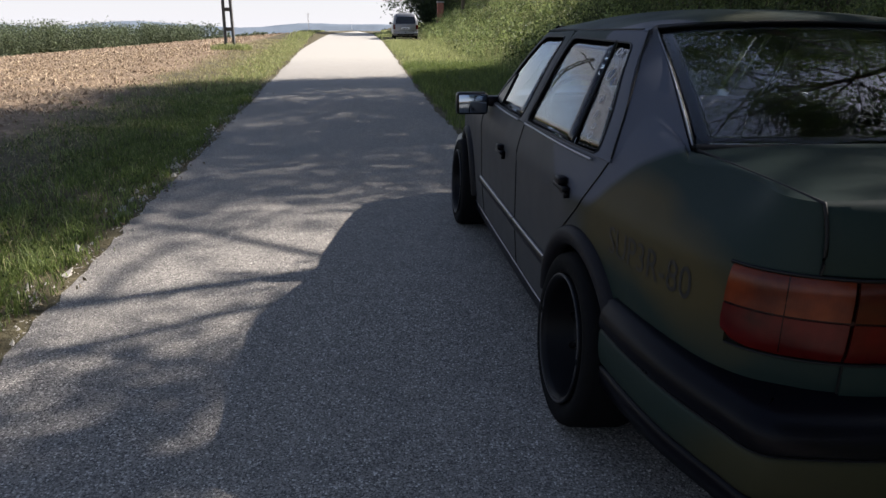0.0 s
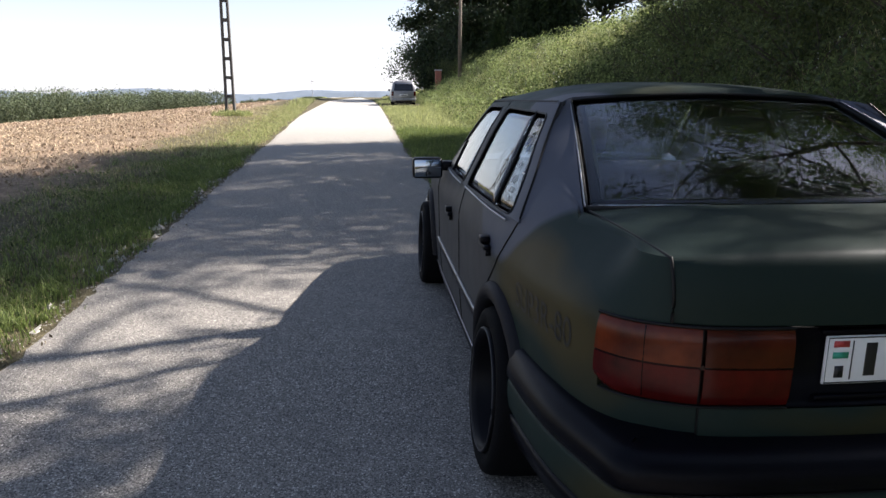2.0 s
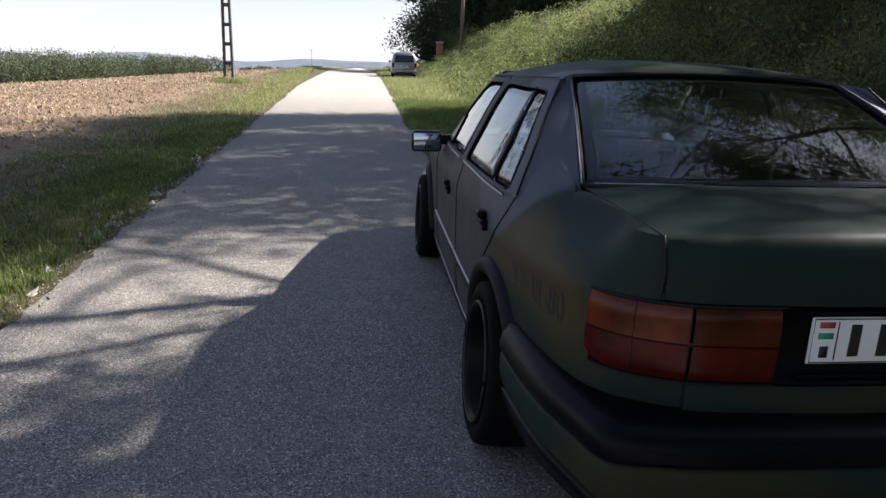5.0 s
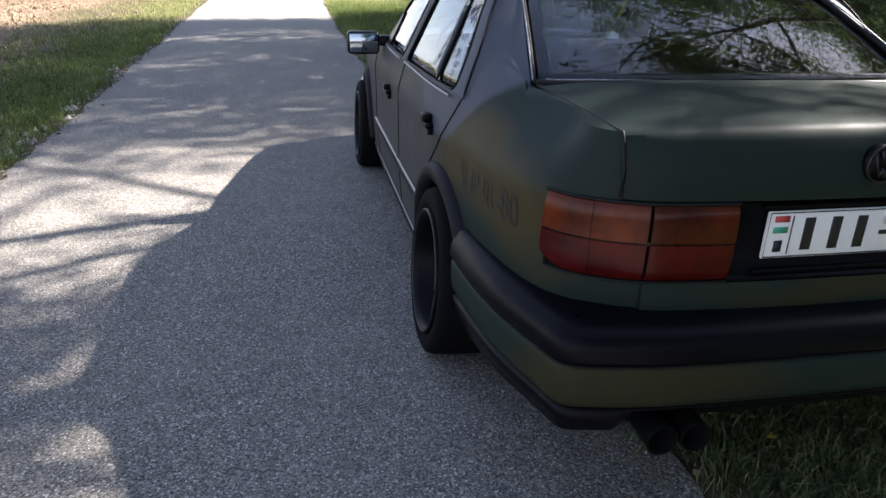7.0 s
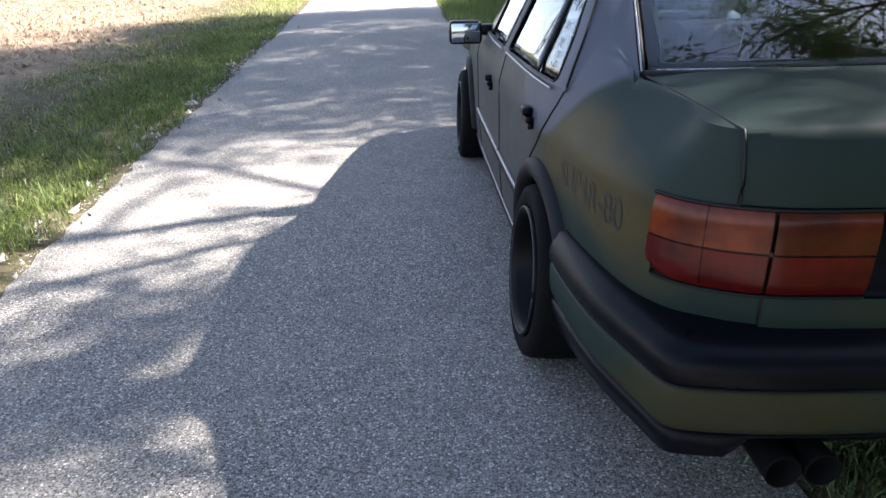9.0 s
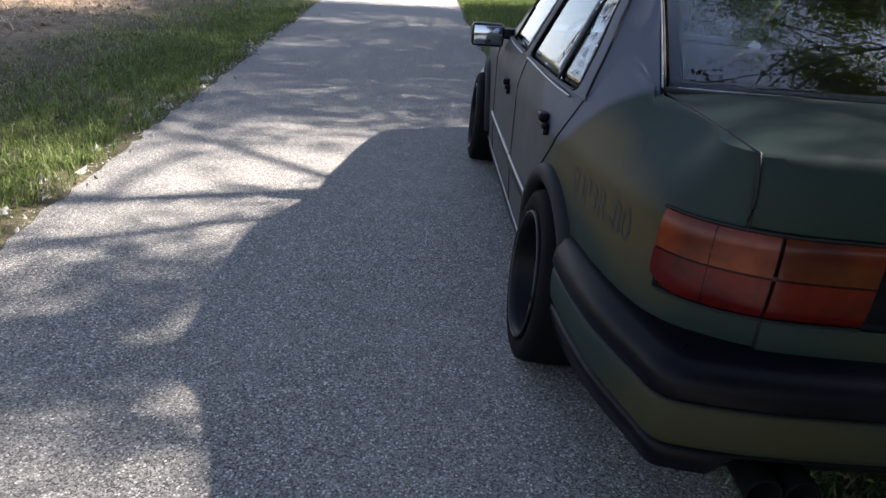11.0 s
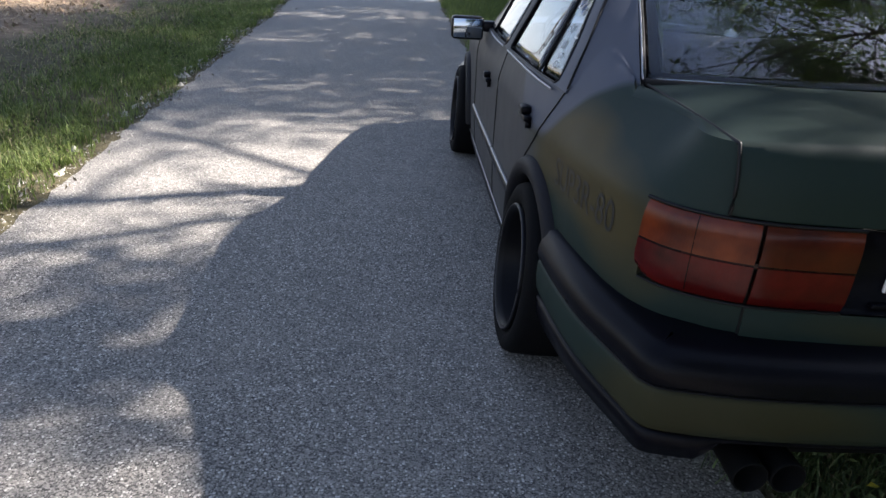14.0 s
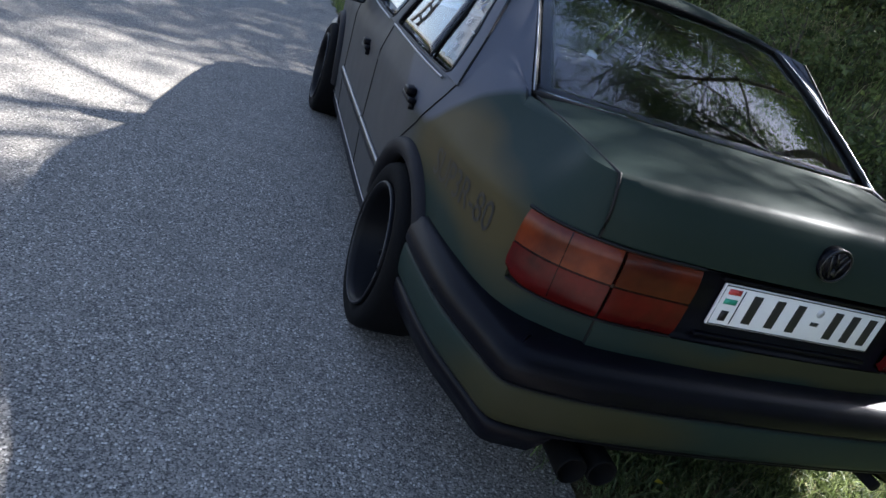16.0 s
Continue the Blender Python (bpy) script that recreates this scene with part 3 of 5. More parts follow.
for side in (-1, 1):
    g = 0.0025
    side_panel("front_door", lambda z: 1.735 + g, lambda z: 2.72 - 0.12 * (0.9 - z) - g, side)
    side_panel("rear_door", lambda z: seam_rear(z) + g, lambda z: 1.735 - g, side, 24, 22)
    side_panel("front_wing", lambda z: 2.72 - 0.12 * (0.9 - z) + g, lambda z: 3.95, side, 44, 12)
    # rear quarter: side, shoulder and corner, cut out for the lamp
    ys = list(np.linspace(0, 1, 27))
    sl, s60, s53 = s_of_y(0.118), s_of_x(0.600), s_of_x(0.536)
    cols = list(np.linspace(s_of_y(0.76), sl, 26)) + list(np.linspace(sl, s60, 9))[1:] + list(np.linspace(s60, s53, 4))[1:]
    zs = list(np.linspace(0, 1, 7)) + [1 + q for q in np.linspace(0, 1, 10)[1:]] + [2 + q for q in np.linspace(0, 1, 9)[1:]]
    rows = []
    for q in zs:
        row = []
        for k, s in enumerate(cols):
            y0 = float(np.interp(s, PS, PY))
            lo = low_edge(y0)
            base, mid, top = max(lo, 0.505), 0.619, 0.802
            if lo > 0.63:
                mid = lo
            z = base + (mid - base) * q if q <= 1 else (mid + (top - mid) * (q - 1) if q <= 2 else top + (waist(y0) - top) * (q - 2))
            w = max(0.0, (y0 - 0.40) / 0.36)
            s2 = s + (s_of_y(seam_rear(z) - g) - s_of_y(0.76)) * w ** 1.2 if y0 > 0.40 else s
            if y0 > 0.40:
                yy = float(np.interp(s2, PS, PY))
                lo2 = low_edge(yy)
                if q <= 1:
                    z = max(lo2, 0.505) + (max(mid, lo2) - max(lo2, 0.505)) * q
                elif q <= 2:
                    z = max(mid, lo2) + (top - max(mid, lo2)) * (q - 1)
            row.append(skin(s2, z, side))
        rows.append(row)
    i1, i2 = 6, 15
    c_l, c_60 = 25, 33

    def keep(i, j):
        if i1 <= i < i2 and j >= c_l:
            return False
        return not (i >= i2 and j >= c_60)
    part("rear_quarter", sheet(rows, 0.02, core, keep), PAINT, car)
    quarter_top, quarter_under = rows[-1], rows[-3]
    # shut lines round the doors
    for line in ([skin(s_of_y(seam_rear(z)), z, side, 0.0006) for z in np.linspace(0.90, 0.56, 24)],
                 [skin(s_of_y(1.735), z, side, 0.0006) for z in np.linspace(0.89, 0.24, 16)],
                 [skin(s_of_y(2.72 - 0.12 * (0.9 - z)), z, side, 0.0006) for z in np.linspace(0.88, 0.24, 16)],
                 [house(y, z, side, 0.003) for y, z, _ in resample([(0.731, 0.909, 0), (0.810, 1.028, 0), (0.908, 1.147, 0), (1.033, 1.264, 0)], 12)]):
        part("shut_line", tube(line, 0.0036), SEAL, car)
    # sill and lower trim line
    rows = [[skin(s_of_y(y), z, side, 0.0) for y in np.linspace(1.17, 2.98, 24)] for z in (0.235, 0.215, 0.195, 0.18)]
    part("sill", sheet(rows, 0.05, core), BLACK, car)
    part("sill_trim", tube([skin(s_of_y(y), 0.243, side, 0.004) for y in np.linspace(1.19, 2.96, 20)], 0.004), CHROME, car)
    prof = [(0.000, 0.418), (0.013, 0.424), (0.016, 0.440), (0.013, 0.456), (0.000, 0.462)]
    for a, b in ((1.19, 1.728), (1.742, 2.66)):
        rows = [[skin(s_of_y(y), z, side, d) for y in np.linspace(a, b, 14)] for d, z in prof]
        mould = part("side_moulding", sheet(rows, 0.0, core), BLACK, car)
        part("moulding_insert", tube([skin(s_of_y(y), 0.4585, side, 0.0085) for y in np.linspace(a, b, 14)], 0.0065), CHROME, mould)

    # window frames, panes and seals
    def frame_and_pane(outer, inner, name):
        n = 64
        inner = rounded(inner)
        o = [house(y, z, side, 0.002) for y, z, _ in resample([(a, b, 0) for a, b in outer + outer[:1]], n + 1)]
        k = [house(y, z, side, 0.000) for y, z, _ in resample([(a, b, 0) for a, b in inner + inner[:1]], n + 1)]
        o2 = [v.lerp(w, 0.5) + Vector((side * 0.004, 0, 0)) for v, w in zip(o, k)]
        part("window_frame", sheet([o, o2, k], 0.018, core), PAINT, car)

    front_out = [(1.717, 0.884), (1.729, 1.262), (2.163, 1.255), (2.315, 1.122), (2.660, 0.886)]
    front_in = [(1.802, 0.894), (1.800, 1.238), (2.125, 1.236), (2.292, 1.106), (2.588, 0.895)]
    rear_out = [(0.730, 0.897), (0.815, 1.028), (1.037, 1.262), (1.721, 1.262), (1.713, 0.884)]
    rear_in = [(0.822, 0.904), (0.901, 1.028), (1.073, 1.224), (1.683, 1.236), (1.696, 0.893)]
    for outer, inner, name in ((front_out, front_in, "front"), (rear_out, rear_in, "rear")):
        frame_and_pane(outer, inner, name)
        inner = rounded(inner)
        ring = [house(y, z, side, 0.001) for y, z, _ in resample([(a, b, 0) for a, b in inner + inner[:1]], 80)][:-1]
        part("window_seal", tube(ring, 0.0040, 6, True), SEAL, car)

    def pane(corners, name, mat=GLASS):
        """A window pane, four corners (y, z) in ring order."""
        (a, b, c, d) = corners
        nn = 8
        rows = []
        for i in range(nn + 1):
            t = i / nn
            p0 = (a[0] + (b[0] - a[0]) * t, a[1] + (b[1] - a[1]) * t)
            p1 = (d[0] + (c[0] - d[0]) * t, d[1] + (c[1] - d[1]) * t)
            rows.append([house(p0[0] + (p1[0] - p0[0]) * j / nn, p0[1] + (p1[1] - p0[1]) * j / nn, side, -0.003) for j in range(nn + 1)])
        bm = sheet(rows, 0, core)
        bmesh.ops.solidify(bm, geom=bm.faces[:], thickness=0.004)
        return part(name, bm, mat, car)

    pane([(1.800, 0.892), (1.799, 1.238), (2.125, 1.236), (2.590, 0.894)], "front_door_pane")
    pane([(1.050, 0.898), (1.217, 1.229), (1.684, 1.236), (1.697, 0.892)], "rear_door_pane")
    quarter = pane([(0.822, 0.903), (1.073, 1.224), (1.204, 1.227), (1.035, 0.899)], "quarter_pane")
    part("window_divider", tube([house(1.047, 0.906, side, 0.003), house(1.111, 1.058, side, 0.003), house(1.212, 1.229, side, 0.003)], 0.0052), SEAL, car)
    # bright strip under the panes
    part("waist_trim", tube([house(y, 0.887, side, 0.007) for y in np.linspace(1.69, 0.84, 12)], 0.004), CHROME, car)
    part("waist_trim", tube([house(y, 0.886, side, 0.007) for y in np.linspace(2.55, 1.84, 12)], 0.004), CHROME, car)

    # rear pillar, flowing down into the quarter's shoulder
    A = resample([house(0.725, 0.904, side), house(0.810, 1.028, side), house(0.908, 1.147, side), roof_point(side, 0)], 15)
    B = resample([Vector((side * 0.640, 0.530, 0.962))] + [Vector((side * (0.640 - 0.115 * h), 0.535 + 0.597 * h, 0.966 + 0.305 * h + 0.016 * math.sin(math.pi * h))) for h in (0.2, 0.4, 0.6, 0.8, 1)], 15)
    out = Vector((side * 0.9, -0.45, 0.2)).normalized()
    columns = []
    for i in range(17):
        t = i / 16
        col = [p.lerp(q, t) + out * (0.003 if side < 0 else -0.010) * math.sin(math.pi * t) ** 0.9 for p, q in zip(A, B)]
        # the top meets the roof's rear corner
        goal = roof_point(side * (1 - 0.11 * t), 0) - Vector((0, 0, 0.001))
        gap = goal - col[-1]
        col = [v + gap * (k / 14) ** 2 for k, v in enumerate(col)]
        yf = 0.735 + (0.47 - 0.735) * t
        foot, under = along(quarter_top, yf), along(quarter_under, yf)
        rise = (foot - under).normalized()
        k0 = 4 * math.sin(math.pi * t) ** 0.8
        ka = int(k0)
        end = col[ka].lerp(col[ka + 1], k0 - ka)
        climb = (col[ka + 2] - col[ka]).normalized()
        if i == 16:
            climb = Vector((-side * 0.9, 0.25, 0.25)).normalized()
        size = (end - foot).length * (0.75 if i < 16 else 0.6)
        line = []
        for m in range(9):
            h = m / 9
            line.append(foot * (2 * h ** 3 - 3 * h * h + 1) + rise * size * (h ** 3 - 2 * h * h + h) + end * (3 * h * h - 2 * h ** 3) + climb * size * (h ** 3 - h * h))
        rest = [end] + [col[k] for k in range(ka + 1, 15) if k - k0 > 0.35]
        columns.append(line + resample(rest, 13))
    part("rear_pillar", sheet(columns, 0.0, core), PAINT, car)
    # shoulder between the pillar's foot, the boot lid and the quarter
    A = resample([along(quarter_top, 0.47)] + [v for v in quarter_top[:34] if v.y < 0.469], 22)
    B = resample([Vector((side * 0.640, 0.530, 0.962)), Vector((side * 0.6195, 0.45, 0.9625)), Vector((side * 0.609, 0.22, 0.9535)), skin(s_of_x(0.600), 0.9445, side)], 22)
    first = resample(columns[16][:10], 8)
    rows = []
    for i in range(8):
        t = i / 7
        row = []
        for k, (p, q) in enumerate(zip(A, B)):
            v = p.lerp(q, t) + Vector((0, 0, 0.009 * math.sin(math.pi * t) * (1 - k / 21)))
            row.append(v.lerp(first[i], max(0.0, 1 - k / 6) ** 1.5))
        rows.append(row)
    part("shoulder", sheet(rows, 0.0, lambda c: Vector((0, c.y, 0.3))), PAINT, car)
    # front pillar
    A = [house(2.660, 0.900, side), house(2.316, 1.127, side), house(2.171, 1.258, side)]
    B = [Vector((side * 0.70, 2.86, 0.895)), Vector((side * 0.61, 2.43, 1.14)), Vector((side * 0.555, 2.21, 1.272))]
    part("front_pillar", sheet(ruled(resample(A, 8), resample(B, 8), 3), 0.015, core), PAINT, car)
    # wheel arch trim
    for c in (REAR_AXLE, FRONT_AXLE):
        rows = []
        for r, o in ((ARCH - 0.012, -0.02), (ARCH - 0.010, 0.020), (ARCH + 0.012, 0.030), (ARCH + 0.036, 0.026), (ARCH + 0.048, 0.008), (ARCH + 0.050, -0.008)):
            row = []
            for k in range(29):
                t = math.radians(np.interp(k, [0, 28], [8, 176] if c == REAR_AXLE else [4, 184]))
                y, z = c + r * math.cos(t), AXLE_Z + 0.012 + r * math.sin(t)
                row.append(skin(s_of_y(y), max(z, 0.2), side, o))
            rows.append(row)
        part("wheel_arch_trim", sheet(rows, 0, core), FLARE, car)

# roof, its headlining
rows = [[roof_point(math.sin(math.pi / 2 * (-1 + 2 * j / 30)) * 0.5 + 0.5 * (-1 + 2 * j / 30), i / 20) for j in range(31)] for i in range(21)]
part("roof", sheet(rows, 0.010, core), PAINT, car)
part("headlining", sheet([[Vector(p) - Vector((0, 0, 0.03)) for p in r] for r in rows], 0, lambda c: Vector((0, c.y, 3))), LINING, car)
for side in (-1, 1):
    part("roof_seam", tube([(side * abs(rows[i][0][0]) * 0.985, rows[i][0][1], rows[i][0][2] + 0.004) for i in range(1, 20)], 0.004), SEAL, car)

# back window
rows = []
for i in range(15):
    t = i / 14
    hw = 0.628 + (0.513 - 0.628) * t
    row = []
    for j in range(21):
        u = -1 + 2 * j / 20
        bow = 1 - u * u
        y = 0.545 + (1.142 - 0.545) * t - 0.060 * bow * (1 - 0.5 * t)
        z = 0.968 + (1.268 - 0.968) * t + 0.018 * bow * t + 0.016 * math.sin(math.pi * t) + 0.006 * bow
        row.append(Vector((u * hw, y, z)))
    rows.append(row)
bm = sheet(rows, 0, core)
bmesh.ops.solidify(bm, geom=bm.faces[:], thickness=0.004)
back = part("back_window", bm, SMOKE, car, "dark tinted back window")
ring = [r[0] for r in rows] + rows[-1][1:-1] + [r[-1] for r in rows][::-1] + rows[0][1:-1][::-1]
part("window_seal", tube([p + Vector((0, -0.003, 0.003)) for p in ring], 0.007, 6, True), SEAL, car)
part("window_trim", tube([r[0] + Vector((-0.007, -0.011, 0.010)) for r in rows], 0.0026), CHROME, car)
part("window_trim", tube([r[-1] + Vector((0.007, -0.011, 0.010)) for r in rows], 0.0026), CHROME, car)
part("cowl_seal", tube([p + Vector((0, -0.012, 0.000)) for p in rows[0]], 0.013), SEAL, car)
back_rows = rows

# windscreen
rows = []
for i in range(9):
    t = i / 8
    hw = 0.70 + (0.553 - 0.70) * t
    rows.append([Vector((hw * u, 2.86 + (2.240 - 2.86) * t + 0.09 * (1 - u * u), 0.893 + (1.285 - 0.893) * t + 0.02 * (1 - u * u))) for u in np.linspace(-1, 1, 15)])
bm = sheet(rows, 0, core)
bmesh.ops.solidify(bm, geom=bm.faces[:], thickness=0.004)
part("windscreen", bm, GLASS, car)

# bonnet and nose
rows = []
for i in range(13):
    y = 2.80 + (4.12 - 2.80) * i / 12
    p = skin(s_of_y(min(y, 4.12)), waist(y), 1)
    rows.append([(p.x * u, y + (0.06 * (1 - u * u) if i == 12 else 0.06 * (1 - u * u) * i / 12), p.z + 0.045 * (1 - abs(u) ** 2.2)) for u in np.linspace(-1, 1, 17)])
part("bonnet", sheet(rows, 0.02, lambda c: Vector((0, c.y, 0.2))), PAINT, car)
sn = s_of_y(3.95)
rows = [[skin(s, z, sd) for sd, s in [(-1, q) for q in np.linspace(sn, PS[-1], 14)] + [(1, q) for q in np.linspace(PS[-1], sn, 14)[1:]]] for z in np.linspace(0.50, 0.75, 6)]
part("nose_panel", sheet(rows, 0.02, core), PAINT, car)
rows = [[skin(s, z, sd, d) for sd, s in [(-1, q) for q in np.linspace(s_of_y(3.63), PS[-1], 24)] + [(1, q) for q in np.linspace(PS[-1], s_of_y(3.63), 24)[1:]]]
        for d, z in ((0, 0.20), (0.05, 0.22), (0.06, 0.38), (0.07, 0.47), (0.05, 0.52), (0, 0.53))]
part("front_bumper", sheet(rows, 0, core), BLACK, car)

# boot lid: top and upright face
zt = 0.944


def lid_edge(x):
    s = s_of_x(abs(x))
    return skin(s, zt, 1 if x >= 0 else -1)


rows = []
for i in range(19):
    t = i / 18
    row = []
    for j in range(29):
        u = -1 + 2 * j / 28
        a = lid_edge(0.597 * u)
        xg, yg = (0.600 + 0.022 * t) * u, back_rows[0][0].y - 0.072 * (1 - u * u) - 0.02
        y = a.y + (yg - a.y) * t
        z = a.z + 0.012 * (1 - u * u) + (0.022 + 0.0 * u) * t + 0.012 * min(1, t * 7) ** 0.6 * (1 - u ** 4)
        row.append((0.597 * u + (xg - 0.597 * u) * t, y, z))
    rows.append(row)
boot_top = rows
face = []
for q in np.linspace(0, 1, 8):
    row = []
    for j in range(29):
        u = -1 + 2 * j / 28
        x = 0.597 * u
        top = Vector(rows[0][j])
        s = s_of_x(abs(x))
        low = skin(s, 0.806, 1 if x >= 0 else -1)
        v = low.lerp(top, q)
        v.y -= 0.012 * math.sin(math.pi * q) + 0.006 * q * 0
        row.append(v)
    face.append(row)
lid = part("boot_lid", sheet(face + rows[1:], 0.02, lambda c: Vector((0, 0.35, 0.6))), PAINT, car)
# band below the lamps and plate, and the plate's recess


def tail_row(w, z, n, out=0.0):
    return [skin(s_of_x(abs(x)), z, 1 if x >= 0 else -1, out) for x in np.linspace(-w, w, n)]


part("boot_lower_face", sheet([tail_row(0.533, z, 31, o) for z, o in ((0.505, 0.006), (0.535, 0.010), (0.58, 0.012), (0.615, 0.002))], 0.02, core), PAINT, car)
part("plate_recess", sheet([tail_row(0.338, z, 15, o) for z, o in ((0.618, 0.0), (0.626, -0.02), (0.795, -0.022), (0.802, 0.0))], 0.0, core), BLACK, car)
bm = bmesh.new()
for z0, z1 in ((0.630, 0.640), (0.782, 0.793)):
    box(bm, -0.275, 0.275, -0.034, -0.012, z0, z1, 0.003)
part("plate_holder", bm, BLACK, car)
plate = part("licence_plate", box_bm(-0.26, 0.26, -0.030, -0.022, 0.665, 0.777, bevel=0.003), WHITE, car, "white plate with dark bars and a small flag")
part("plate_border", tube([(-0.256, -0.0305, 0.669), (-0.256, -0.0305, 0.773), (0.256, -0.0305, 0.773), (0.256, -0.0305, 0.669)], 0.0016, 5, True), INK, plate)
for z0, z1, mt in ((0.752, 0.766, RED), (0.726, 0.740, GREEN)):
    part("flag_stripe", box_bm(-0.243, -0.207, -0.0318, -0.029, z0, z1), mt, plate)
part("country_bar", box_bm(-0.235, -0.215, -0.0318, -0.029, 0.681, 0.708), INK, plate)
part("divider_line", box_bm(-0.1985, -0.1965, -0.0318, -0.029, 0.676, 0.766), INK, plate)
for k, x in enumerate((-0.153, -0.083, -0.017, 0.105, 0.163, 0.221)):
    part("plate_bar", box_bm(x - 0.013, x + 0.013, -0.0318, -0.029, 0.683, 0.760, bevel=0.0009), INK, plate)
part("plate_bar", box_bm(0.034, 0.058, -0.0318, -0.029, 0.712, 0.722), INK, plate)
part("seal_mark", rod(bmesh.new(), (0.046, -0.0318, 0.748), (0.046, -0.029, 0.748), 0.011, n=16), STICKER, plate)
# round badge
BX, BZ = -0.026, 0.884
BADGE = plain("worn_grey_badge", (0.016, 0.016, 0.017), 0.3, 0.2, 0.3, 30, 0.05, 0.4)
badge = part("badge", rod(bmesh.new(), (BX, -0.0545, BZ), (BX, -0.03, BZ), 0.042, 0.042, 36), BLACK, car, "round black badge")
part("badge_ring", tube([(BX + 0.040 * math.cos(t), -0.0550, BZ + 0.040 * math.sin(t)) for t in np.linspace(0, 2 * math.pi, 37)[:-1]], 0.0034, 8, True), BADGE, badge)
for x0, z0, x1, z1 in ((-0.026, 0.024, -0.007, -0.028), (0.026, 0.024, 0.007, -0.028), (-0.012, 0.031, 0.0, 0.004), (0.012, 0.031, 0.0, 0.004), (-0.007, -0.028, 0.0, -0.008), (0.007, -0.028, 0.0, -0.008)):
    part("badge_bar", rod(bmesh.new(), (BX + x0, -0.0555, BZ + z0), (BX + x1, -0.0555, BZ + z1), 0.0036, n=6), BADGE, badge)

# tail lamps: outer lamp round the corner, inner lamp on the lid
for side in (-1, 1):
    lamp = empty("tail_lamp")
    lamp.parent = car
    lamp["label"] = "smoked amber and red tail lamp"

    def lens_piece(sa, sb, z0, z1, mat, name, slant=0.0, rnd=0.0):
        nn, mm = 30, 8
        rows = []
        for i in range(mm + 1):
            z = z0 + (z1 - z0) * i / mm
            row = []
            for j in range(nn + 1):
                t = j / nn
                s = sa + (sb - sa) * t + slant * (1 - t) * (z - 0.71)
                zz = z
                if rnd and t < 0.3:
                    zz = z + rnd * (1 - t / 0.3) ** 2 * (1 if z < 0.70 else 0) * (0.70 - z) / 0.07
                o = 0.012 * (1 - (2 * (z - 0.621) / 0.179 - 1) ** 4) - 0.002
                row.append(skin(s, zz, side, o))
            rows.append(row)
        return part(name, sheet(rows, 0.02, core), mat, lamp)

    sa, sb, sc = s_of_y(0.122), s_of_x(0.538), s_of_x(0.530)
    sd = s_of_x(0.342)
    for a, b, mats in ((sa, sb, (AMBER, REDLENS)), (sc, sd, (AMBER_DULL, REDLENS))):
        first = a == sa
        lens_piece(a, b, 0.714, 0.799, mats[0], "amber_lens", -0.06 if first else 0.0)
        lens_piece(a, b, 0.622, 0.709, mats[1], "red_lens", -0.06 if first else 0.0, 0.018 if first else 0.0)
    part("lamp_divider", sheet([[skin(s, z, side, 0.007) for s in np.linspace(sa, sd, 40)] for z in (0.7065, 0.7115, 0.7165)], 0.01, core), SMOKED, lamp)
    part("lamp_rib", tube([skin(s_of_x(0.645), z, side, 0.0095 * (1 - (2 * (z - 0.621) / 0.179 - 1) ** 4)) for z in np.linspace(0.63, 0.795, 12)], 0.0013, 5), SMOKED, lamp)
    part("lamp_backing", sheet([[skin(s, z, side, -0.012) for s in np.linspace(sa + 0.01, sd, 30)] for z in (0.612, 0.71, 0.806)], 0.0, core), SEAL, lamp)
    part("lamp_seal", tube([skin(s, 0.801, side, 0.003) for s in np.linspace(sa, sd, 30)], 0.004), SEAL, lamp)
    part("lamp_seal", tube([skin(s, 0.6185, side, 0.003) for s in np.linspace(sa - 0.01, sd, 30)], 0.003), SEAL, lamp)
    # boot shut line
    part("shut_line", tube([Vector(boot_top[i][0 if side < 0 else 28]) + Vector((side * 0.003, 0, 0.000)) for i in range(19)][::-1] + [face[7 - i][0 if side < 0 else 28] + Vector((side * 0.003, -0.001, 0)) for i in range(8)], 0.0042), SEAL, car)
    part("shut_line", tube([skin(s_of_x(0.5345), z, side, 0.003) for z in np.linspace(0.53, 0.618, 6)], 0.003), SEAL, car)

# rear bumper, on a squarer plan of its own
BPLAN = [(0, -0.140), (0.30, -0.136), (0.50, -0.128), (0.60, -0.116), (0.665, -0.104), (0.708, -0.093), (0.734, -0.074), (0.751, -0.040), (0.765, 0.012), (0.786, 0.085), (0.816, 0.21), (0.836, 0.37), (0.846, 0.535)]
bl = smooth_line([(x, y, 0) for x, y in BPLAN], 60)


def band(name, prof, mat, label=""):
    """A strip round the tail; prof rows give how far it stands out past the plan, and its height."""
    rows = []
    for d, z in prof:
        row = []
        for sd, order in ((-1, bl[::-1]), (1, bl[1:])):
            for k, p in enumerate(order):
                i = bl.index(p)
                q = (bl[min(i + 1, len(bl) - 1)] - bl[max(i - 1, 0)]).normalized()
                e = d if d > -0.02 else d * float(np.interp(i, [0, 38, 59], [1, 0.8, 0.45]))
                lift = (0.347 - z) * 0.75 * float(smoothstep((0.60 - p.x) / 0.05)) if z < 0.345 else 0.0
                row.append(Vector((sd * (p.x + q.y * e), p.y - q.x * e, z + lift)))
        rows.append(row)
    return part(name, sheet(rows, 0.015, core), mat, car, label)


